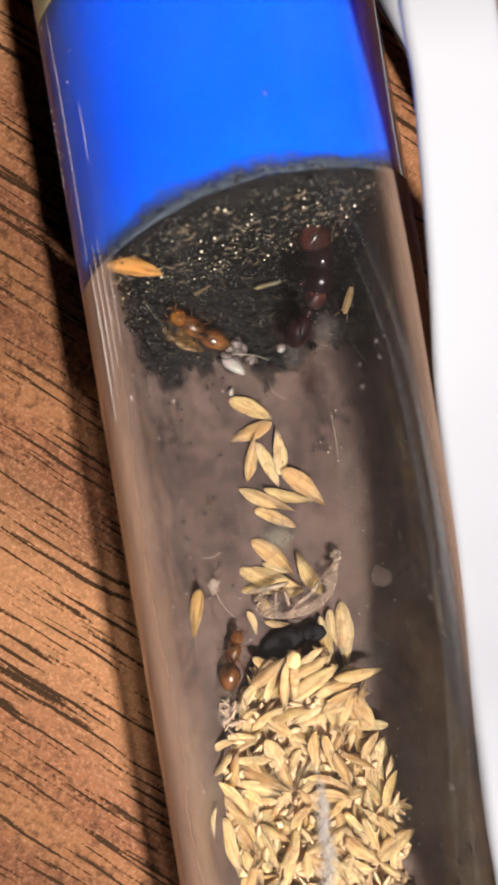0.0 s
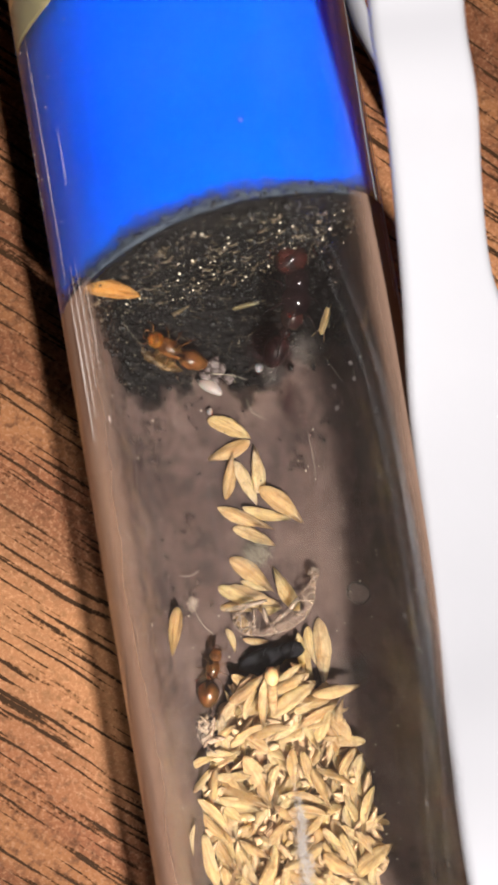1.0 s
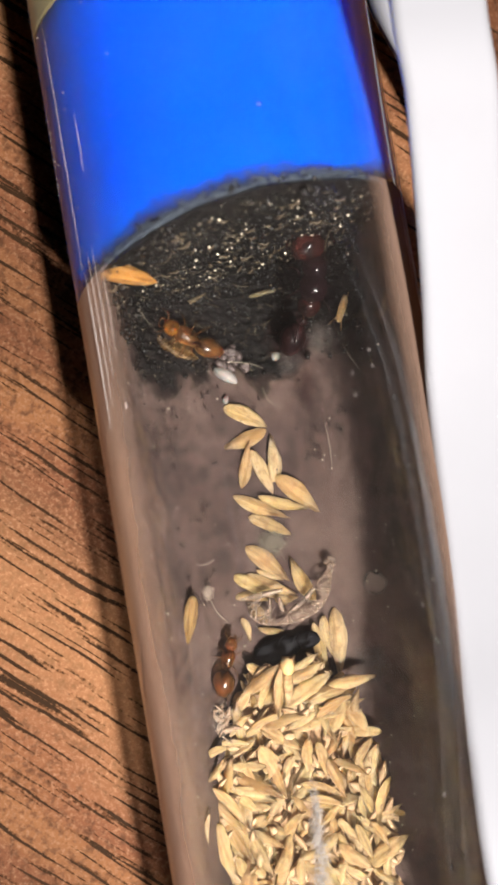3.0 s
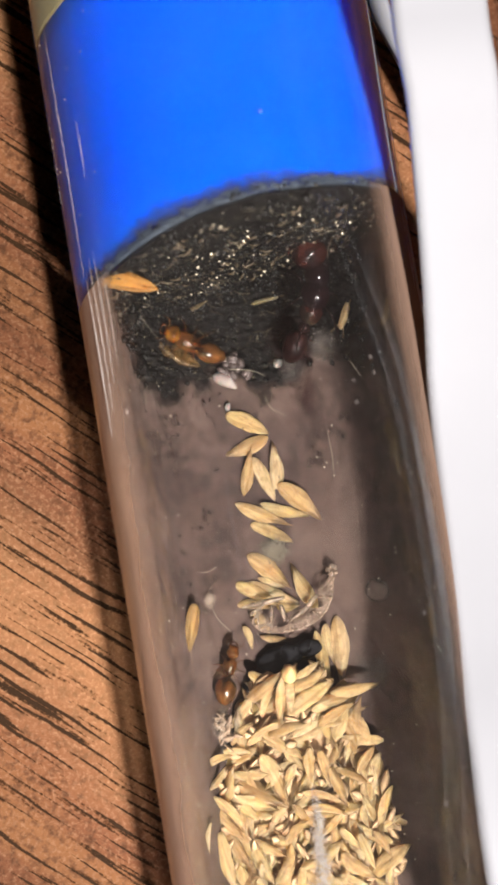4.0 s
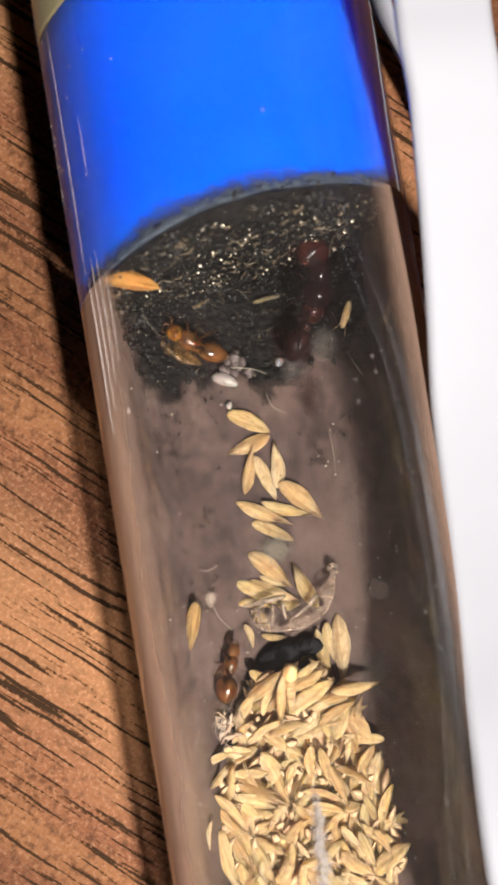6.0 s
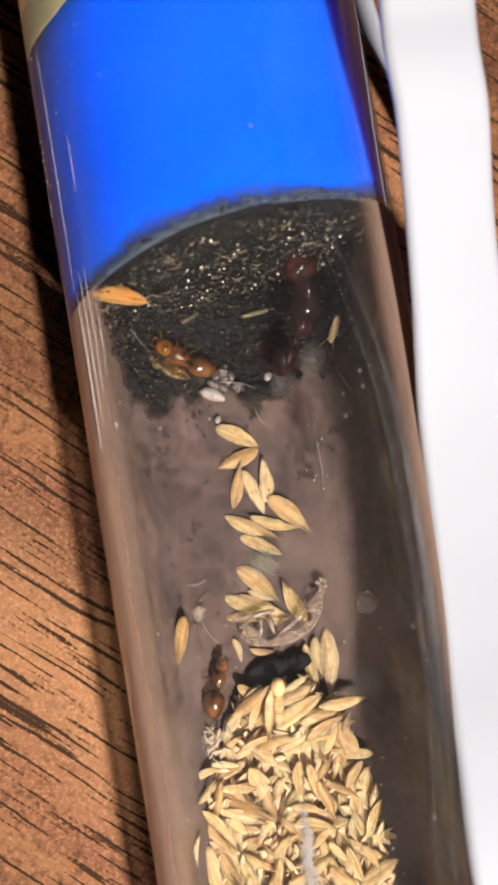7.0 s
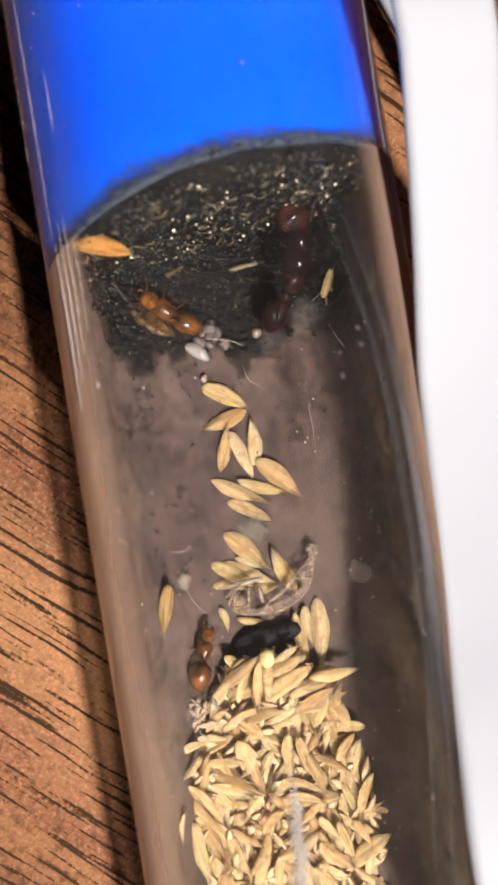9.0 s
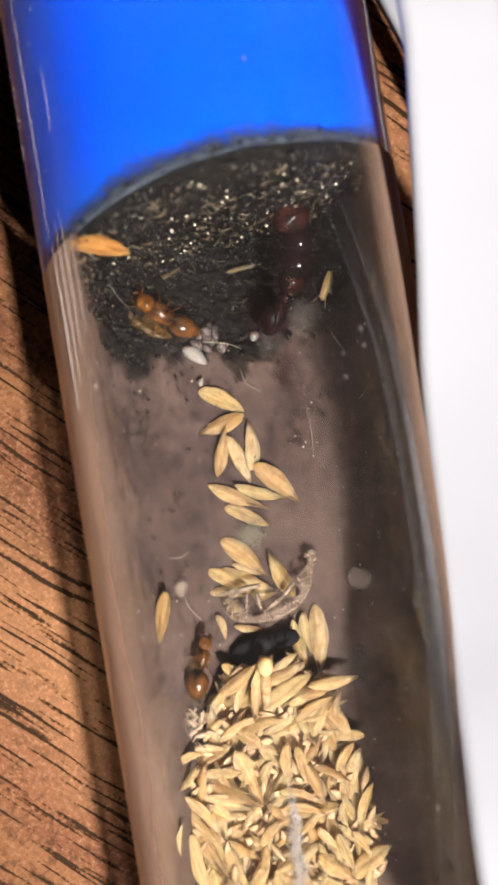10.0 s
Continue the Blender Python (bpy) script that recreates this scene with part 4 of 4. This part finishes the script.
def build_queen():
    """A large dark red queen, head against the dirt wall, seen through hazy glass."""
    queen = tagged(root("queen_ant"), "large dark red queen ant standing on the dirt", "ant")
    lean = lambda deg, up=0: Euler((0, radians(up), radians(deg))).to_matrix()
    skull = part("head", blob(bmesh.new(), (3.72, 11.2, 6.1), (0.82, 0.92, 0.7), lean(98, -20), 22, 0.10, 3, egg=-0.12), QUEEN_RED, queen, "dark red rounded head")
    part("pronotum", blob(bmesh.new(), (3.95, 9.95, 5.9), (0.72, 0.66, 0.62), lean(95), 20, 0.10, 5, egg=0.15), QUEEN, queen, "almost black front of the thorax")
    part("thorax", blob(bmesh.new(), (3.72, 9.1, 5.7), (0.78, 0.78, 0.7), lean(80, -15), 22, 0.07, 7), QUEEN, queen)
    part("propodeum", blob(bmesh.new(), (3.45, 8.35, 5.1), (0.62, 0.62, 0.5), lean(75, -20), 18, 0.12, 9), QUEEN_RED, queen, "red-brown rear of the thorax")
    part("waist", blob(bmesh.new(), (3.05, 7.75, 4.3), (0.28, 0.34, 0.34), lean(60), 12, 0.15, 4), DULL_RED, queen)
    part("gaster", blob(bmesh.new(), (2.55, 7.0, 3.3), (0.95, 0.66, 0.6), lean(58, -20), 22, 0.06, 6, egg=0.1), DULL_RED, queen, "dull dark red gaster")
    for side in (-1, 1):
        c = Vector((3.72, 9.1, 5.4))
        for dy, out, back in ((0.7, 1.2, 1.1), (0.0, 1.4, -0.2), (-0.7, 1.05, -1.5)):
            knee = c + Vector((side * out * 0.6, dy + back * 0.3, 0.35))
            part("leg", limb(bmesh.new(), [c + Vector((side * 0.5, dy, -0.1)), knee, c + Vector((side * out, dy + back * 0.8, -0.8)), c + Vector((side * out * 1.15, dy + back * 1.3, -1.9))], 0.08), QUEEN, queen)
        part("antenna", limb(bmesh.new(), [(3.72 + side * 0.35, 11.7, 6.5), (3.72 + side * 1.0, 11.55, 6.9), (3.72 + side * 1.25, 10.9, 6.9)], 0.075), QUEEN_RED, skull)
        part("mandible", limb(bmesh.new(), [(3.72 + side * 0.4, 11.85, 6.3), (3.72 + side * 0.45, 12.05, 6.6), (3.72 + side * 0.05, 12.1, 6.7)], 0.13), QUEEN_RED, skull)


def build_larva(name, m, length, width, label):
    bm = bmesh.new()
    rings, n = [], 11
    for j in range(n):
        q = j / (n - 1)
        r = width / 2 * max(0.06, math.sin(math.pi * (0.02 + 0.96 * q ** 0.85))) ** 0.6 * (1 + 0.06 * math.sin(q * 30))
        rings.append([bm.verts.new((length * (q - 0.5), r * math.cos(2 * math.pi * k / 12) + 0.1 * width * math.sin(q * 3), r * 0.9 * math.sin(2 * math.pi * k / 12))) for k in range(12)])
    grid_faces(bm, rings)
    bm.faces.new(rings[0][::-1]), bm.faces.new(rings[-1])
    ob = part(name, bm, LARVA)
    ob.matrix_basis = m
    return tagged(ob, label, "larva", "ant brood")


def build_ants():
    ants = {}
    ants["nurse"] = build_ant("worker_ant", mm(-2.95, 8.0, 2.75, 0, -16, 144), AMBER, GOLD, 1.12, "amber worker ant tending a white larva by the dirt", gaster=(0.80, 0.50, 0.42), bend=8, chest=(0.86, 0.44, 0.38), gap=0.30)
    build_ant("worker_ant", mm(-3.75, -8.75, 3.05, 0, 8, 66), AMBER, AMBER, 0.84, "amber worker ant at the edge of the seed heap", gaster=(0.86, 0.74, 0.64), bend=6, gap=0.58, chest=(0.72, 0.46, 0.40))
    build_queen()
    ants["larva"] = build_larva("larva", mm(-1.2, 5.8, 1.5, 0, 0, -38), 1.5, 0.72, "glossy white ant larva held by a worker ant")
    build_larva("larva", mm(-1.4, 4.57, 1.33, 0, 0, 70), 0.46, 0.34, "small white ant egg beside the seeds")
    build_larva("larva", mm(1.74, 6.41, 1.55, 0, 0, 30), 0.56, 0.5, "small round white ant egg on the dirt")
    build_larva("larva", mm(3.4, 7.3, 2.15, 0, 0, 10), 0.5, 0.36, "small grey-white ant egg on the dirt")
    # curled seed husk under the worker
    husk = seed_meshes("seed_husk", HONEY, HONEY, 3.1, 1.5, 0.2, 0.35, groove=0.8)
    husk.matrix_basis = mm(-3.85, 7.75, 2.45, 0, 16, -42) @ pose(0, 0, 0, -30, 0, 0)
    tagged(husk, "golden curved seed husk under a worker ant", "seed husk")
    rng = random.Random(3)
    clump = tagged(root("brood_clump"), "pinkish-grey clump of tiny ant eggs", "ant brood")
    for _ in range(16):
        x, y = -0.72 + rng.gauss(0, 0.38), 6.85 + rng.gauss(0, 0.32)
        part("egg", blob(bmesh.new(), (x, y, floor_z(x, 0.25 + rng.uniform(0, 0.35))), (0.32, 0.21, 0.2), Euler((0, 0, rng.uniform(0, 6))).to_matrix(), 8), EGGS, clump)
    return ants


# ---- litter among the seeds ----
def build_litter():
    rng = random.Random(8)
    # shed insect skin, curled round on the floor
    skin = tagged(root("insect_skin"), "curled translucent shed insect skin among the seeds", "insect skin")
    pts = [(-2.11, -6.15, 1.8), (-2.03, -6.97, 1.7), (-1.26, -7.51, 1.6), (0.4, -7.62, 1.6), (1.67, -7.16, 1.8), (2.36, -6.36, 2.0), (2.6, -5.5, 2.1), (2.62, -5.05, 2.2)]
    line = glide(pts, 7)
    part("back_rib", sweep(bmesh.new(), line, ring(0.06, 8), taper=lambda s: 0.7 + 0.5 * math.sin(3.14 * s)), SKIN, skin)
    hub = Vector((0.3, -5.9, 2.0))
    for a, b in ((0, 17), (15, 34), (31, len(line))):
        bm = bmesh.new()
        piece = line[a:b]
        rows = []
        for i, c in enumerate(piece):
            edge = math.sin(math.pi * (i + 0.6) / (len(piece) + 0.2)) ** 0.5
            rows.append([bm.verts.new(c + (hub - c) * u * edge + Vector((0, 0, 0.34 * math.sin(math.pi * u / 0.44) + 0.10 * noise.noise(c * 1.4 + Vector((u * 3, 0, 0)))))) for u in (0.0, 0.06, 0.12, 0.18, 0.24, 0.30, 0.36)])
        grid_faces(bm, rows, closed=False)
        part("skin_sheet", bm, SHEET, skin, "thin crinkled see-through skin")
    for k in range(22):
        i = int(3 + k * 2.0 + rng.uniform(-1, 1))
        c = line[i]
        along = (line[min(len(line) - 1, i + 3)] - c).normalized()
        inward = (hub - c).normalized() * rng.uniform(0.5, 1.15) + along * rng.uniform(-0.45, 0.45)
        rib = [c + Vector((0, 0, 0.08)), c + inward * 0.5 + Vector((rng.uniform(-0.1, 0.1), 0, rng.uniform(0.22, 0.36))), c + inward + Vector((rng.uniform(-0.2, 0.2), 0.05, 0.12))]
        w = rng.uniform(0.03, 0.11)
        part("skin_rib", sweep(bmesh.new(), glide(rib, 4), [(w, 0.01), (0, 0.04), (-w, 0.01), (0, -0.01)], taper=lambda q: 1 - 0.6 * q * q), SKIN, skin)
    for x, y, a, length in ((-1.75, -6.6, 85, 1.1), (-1.0, -6.7, 80, 1.2), (-0.35, -6.6, 97, 0.9), (0.6, -6.75, 28, 1.5), (1.2, -6.35, 40, 1.3), (-1.3, -5.9, 4, 2.4)):
        d = Vector((math.cos(radians(a)), math.sin(radians(a)), 0.05)) * length / 2
        c = Vector((x, y, 1.95))
        w = rng.uniform(0.07, 0.17)
        part("skin_flake", sweep(bmesh.new(), glide([c - d, c + Vector((0, 0, 0.08)), c + d], 4), [(w, 0.01), (0, 0.05), (-w, 0.01), (0, 0.0)], taper=lambda q: 0.5 + 0.5 * math.sin(math.pi * q)), SKIN, skin)
    bm = bmesh.new()
    for x, y, z, r in ((2.6, -5.05, 2.15, 0.17), (2.5, -4.75, 2.1, 0.15), (2.72, -4.62, 2.15, 0.13), (2.9, -4.75, 2.05, 0.12), (2.86, -5.0, 2.0, 0.11)):
        blob(bm, (x, y, z), (r * 1.3, r, r * 0.9), Euler((0.3, 0.2, x * 9)).to_matrix(), 12, 0.5, int(x * 50))
    part("curled_tip", bm, SKIN, skin, "crumpled pinkish tip of the shed skin")
    # black insect-shaped body behind the skin
    dark_body = tagged(root("dead_insect"), "black insect-shaped body half under the seeds", "insect")
    part("abdomen", blob(bmesh.new(), (-0.85, -8.95, 1.6), (1.4, 0.6, 0.36), Euler((0, 0, radians(6))).to_matrix(), 18, 0.25, 2), MATTE_BLACK, dark_body)
    part("thorax", blob(bmesh.new(), (0.8, -8.7, 1.6), (0.7, 0.46, 0.34), None, 14, 0.2, 4), MATTE_BLACK, dark_body)
    for k in range(3):
        part("leg", limb(bmesh.new(), [(-0.9 + k * 0.8, -8.7, 2.1), (-0.7 + k * 0.8, -8.35, 2.0), (-0.2 + k * 0.7, -8.2, 1.5)], 0.045), MATTE_BLACK, dark_body)

    def tuft(name, centre, spread, count, mat, label, r=0.02, long=0.7):
        bm = bmesh.new()
        for _ in range(count):
            p = Vector(centre) + Vector((rng.gauss(0, spread[0]), rng.gauss(0, spread[1]), abs(rng.gauss(0, spread[2]))))
            d = Vector((rng.uniform(-1, 1), rng.uniform(-1, 1), rng.uniform(-0.4, 0.6))) * long * rng.uniform(0.4, 1)
            sweep(bm, glide([p - d * 0.5, p + Vector((rng.uniform(-1, 1), rng.uniform(-1, 1), rng.uniform(-1, 1))) * 0.18 * long, p + d * 0.5], 4), ring(r * rng.uniform(0.6, 1.3), 4))
        return tagged(part(name, bm, mat), label, "lint", kind="stuff")

    tuft("lint_ball", (-0.2, -3.35, 1.35), (0.36, 0.32, 0.15), 620, LINT, "grey-green ball of lint among the seeds", 0.006, 0.42)
    tuft("lint", (-4.22, -5.2, 2.75), (0.14, 0.2, 0.1), 130, COTTON, "small white tuft of lint", 0.006, 0.42)
    bm = bmesh.new()
    for _ in range(22):
        p = Vector((-4.55 + rng.gauss(0, 0.3), -11.75 + rng.gauss(0, 0.6), 3.02 + rng.uniform(-0.1, 0.15)))
        d = Vector((rng.uniform(-1, 1), rng.uniform(-1, 1), rng.uniform(-0.2, 0.3))).normalized() * rng.uniform(0.15, 0.5)
        w = rng.uniform(0.05, 0.16)
        sweep(bm, glide([p - d, p + Vector((0, 0, 0.07)), p + d], 3), [(w, 0), (0, 0.03), (-w, 0), (0, -0.01)], taper=lambda q: 0.3 + math.sin(math.pi * q) * rng.uniform(0.5, 1.0))
    tagged(part("husk_flakes", bm, FLAKE), "small pale papery husk flakes beside the seed heap", "husk flakes", kind="stuff")
    tuft("lint", (-4.65, -11.7, 3.5), (0.26, 0.5, 0.12), 110, COTTON, "white tuft of lint beside the seed heap", 0.006, 0.5)
    for k in range(7):
        y = -16.6 - k * 0.7
        tuft("cotton_strand", (-0.4 - 0.05 * k + 0.14 * math.sin(k * 1.9), y, 3.1), (0.05 + 0.022 * k, 0.5, 0.12), 130, STRAND, "white cotton strand across the seed heap", 0.006, 0.7)
    hairs = tagged(root("hairs"), "few fine pale hairs lying in the tube", "hair")
    for pts in ([(-4.2, -5.4, 2.65), (-3.9, -6.3, 2.5), (-3.3, -7.1, 2.1)], [(0.7, 4.95, 1.25), (0.95, 4.15, 1.3), (1.65, 3.65, 1.4)], [(-4.65, -3.65, 3.0), (-4.1, -3.8, 2.6), (-3.5, -3.65, 2.2)],
                [(3.7, 2.6, 2.2), (3.75, 1.3, 2.25), (3.7, 0.2, 2.2)], [(5.2, 6.3, 3.5), (5.5, 5.45, 3.8), (5.8, 4.75, 4.2)]):
        part("hair", sweep(bmesh.new(), glide(pts, 6), ring(0.026, 5), taper=lambda s: 1 - 0.5 * abs(2 * s - 1)), LINT, hairs)
    part("hair", sweep(bmesh.new(), glide([(-5.35, 9.6, 4.2), (-5.0, 8.95, 3.9), (-4.55, 8.4, 3.4)], 6), ring(0.018, 5), taper=lambda s: 1 - 0.6 * s), LINT, hairs)
    part("hair", sweep(bmesh.new(), glide([(-1.0, 6.5, 1.9), (0.1, 6.25, 1.9), (0.9, 5.9, 1.7)], 6), ring(0.03, 5), taper=lambda s: 1 - 0.6 * s), LINT, hairs)
    # cloudy smudges on the glass
    for x, y, rx, ry, mat, label in ((4.6, 6.8, 1.3, 1.0, SMUDGE, "cloudy grey smudge on the tube floor beside the dirt"), (2.6, 6.0, 1.0, 0.8, SMUDGE, "cloudy grey smudge on the tube floor beside the dirt"),
                                     (4.85, -6.2, 0.62, 0.66, SPOT, "dried round brown water spot on the inner glass"),
                                     (4.0, -10.2, 1.2, 1.4, SMUDGE, "milky smudge on the glass beside the seed heap"),
                                     (3.2, 4.6, 0.9, 2.0, STAIN, "faint reddish stain on the tube floor"), (2.7, 7.2, 1.7, 1.5, STAIN, "faint reddish stain on the tube floor")):
        bm = bmesh.new()
        depth = {}
        rings = []
        for q in (0.02, 0.2, 0.4, 0.6, 0.8, 1.0):
            rings.append([])
            for k in range(24):
                u, v = q * math.cos(math.pi * k / 12), q * math.sin(math.pi * k / 12)
                rings[-1].append(bm.verts.new(wall_point(math.asin((x + rx * u) / R_IN), y + ry * v, R_IN - (0.06 if y < 5 else 0.55))))
                depth[rings[-1][-1]] = 1.0 - 0.9 * q ** 6 if mat is SPOT else 0.52 * (1 - q * q) - 0.1
        grid_faces(bm, rings)
        bm.faces.new(rings[0])
        set_depth(bm, depth)
        tagged(part("smudge", bm, mat), label, "smudge", "smudges on the glass")
    bm = bmesh.new()
    for _ in range(24):
        p = (3.5 + rng.gauss(0, 0.7), 3.6 + rng.gauss(0, 1.5))
        bmesh.ops.create_icosphere(bm, subdivisions=1, radius=0.02 + 0.05 * rng.random() ** 3, matrix=Matrix.Translation((p[0], p[1], floor_z(p[0], 0.08))))
    tagged(part("pink_droplets", bm, PINK), "tiny pinkish droplets on the tube floor", "droplets", kind="stuff")


# ---- white strap beside the tube ----
def build_strap():
    strap = tagged(root("plastic_strap"), "smooth white plastic strap looped beside and over the tube", "strap")
    # its left edge, and how wide it is along its length
    left = [(22, -74, 0.78), (13.5, -56, 5), (7.9, -38, 13.0), (5.7, -27.06, 14.59), (5.16, -18.24, 14.41), (5.6, -12.2, 13.51), (6.05, -7.54, 12.57), (6.45, -2.64, 12.2), (6.65, 2.34, 12.6), (6.9, 7.08, 14.02), (6.85, 11.45, 16.01), (6.53, 14.24, 18.21), (6.21, 17.16, 19.41), (6.7, 21.83, 19.98), (10, 32, 11.6), (17, 41, 3.2), (27, 46, 0.78)]
    # the extra width at low y is unseen, added to shade the wood
    wide = lambda y: 3.85 + 3.4 / (1 + math.exp((y - 4.5) / 1.3))
    edge = glide(left, 8)
    bm = bmesh.new()
    rings = []
    for p in edge:
        w = wide(p.y)
        rings.append([bm.verts.new((p.x + w / 2 + a, p.y, p.z + b - 0.05 * a)) for a, b in rounded(w, 0.9, 0.43, 6)])
    grid_faces(bm, rings)
    bm.faces.new(rings[0][::-1]), bm.faces.new(rings[-1])
    bmesh.ops.recalc_face_normals(bm, faces=bm.faces)
    part("band", bm, WHITE, strap)
    pts = [(16, 60, 0.8), (11.6, 48, 3.2), (9.5, 36, 4.6), (9.35, 27, 5.0), (9.55, 23.6, 5.1), (10.05, 21.8, 5.2), (10.75, 19.9, 5.2), (11.45, 18.0, 5.0), (12.3, 15.8, 4.2), (13.6, 12.5, 2.6), (15.5, 7, 0.9), (18, -2, 0.6)]
    part("return_band", sweep(bmesh.new(), glide(pts, 8), rounded(1.0, 1.5, 0.3), up=(-0.25, 0, 1)), WHITE, strap, "narrow white tail of the strap beside the tube")


build_room()
build_tube()
build_plug()
build_dirt()
build_strap()
build_seeds()
ANTS = build_ants()
build_litter()


def motions():
    """The worker shifts a little as it turns the larva."""
    ant, larva = ANTS["nurse"], ANTS["larva"]
    walk(ant, [(t, mm(-2.95 + dx, 8.0 + dy, 2.75, 0, -16, 144 + a)) for t, dx, dy, a in
               ((0, 0.08, 0.06, -2), (0.5, 0.02, 0.03, -1), (2.5, 0, 0, 0), (4.0, -0.02, 0.08, 2), (5.0, -0.02, 0.12, 3), (6.5, 0, 0.02, 1), (8.0, 0.06, 0.05, 0), (9.0, 0.1, 0.05, -2), (10.0, 0.06, 0.02, -2))])
    walk(larva, [(t, mm(-1.2 + dx, 5.8 + dy, 1.5, 0, 0, -38 + a)) for t, dx, dy, a in
                 ((0, 0.12, 0.08, -4), (0.5, 0.03, 0.03, 0), (2.5, 0, 0, 0), (4.0, -0.16, 0.12, 2), (5.0, -0.17, 0.17, 6), (6.5, -0.3, 0.08, 12), (8.0, -0.32, 0.08, 8), (9.0, -0.38, 0.12, -4), (10.0, -0.36, 0.1, -4))])


motions()
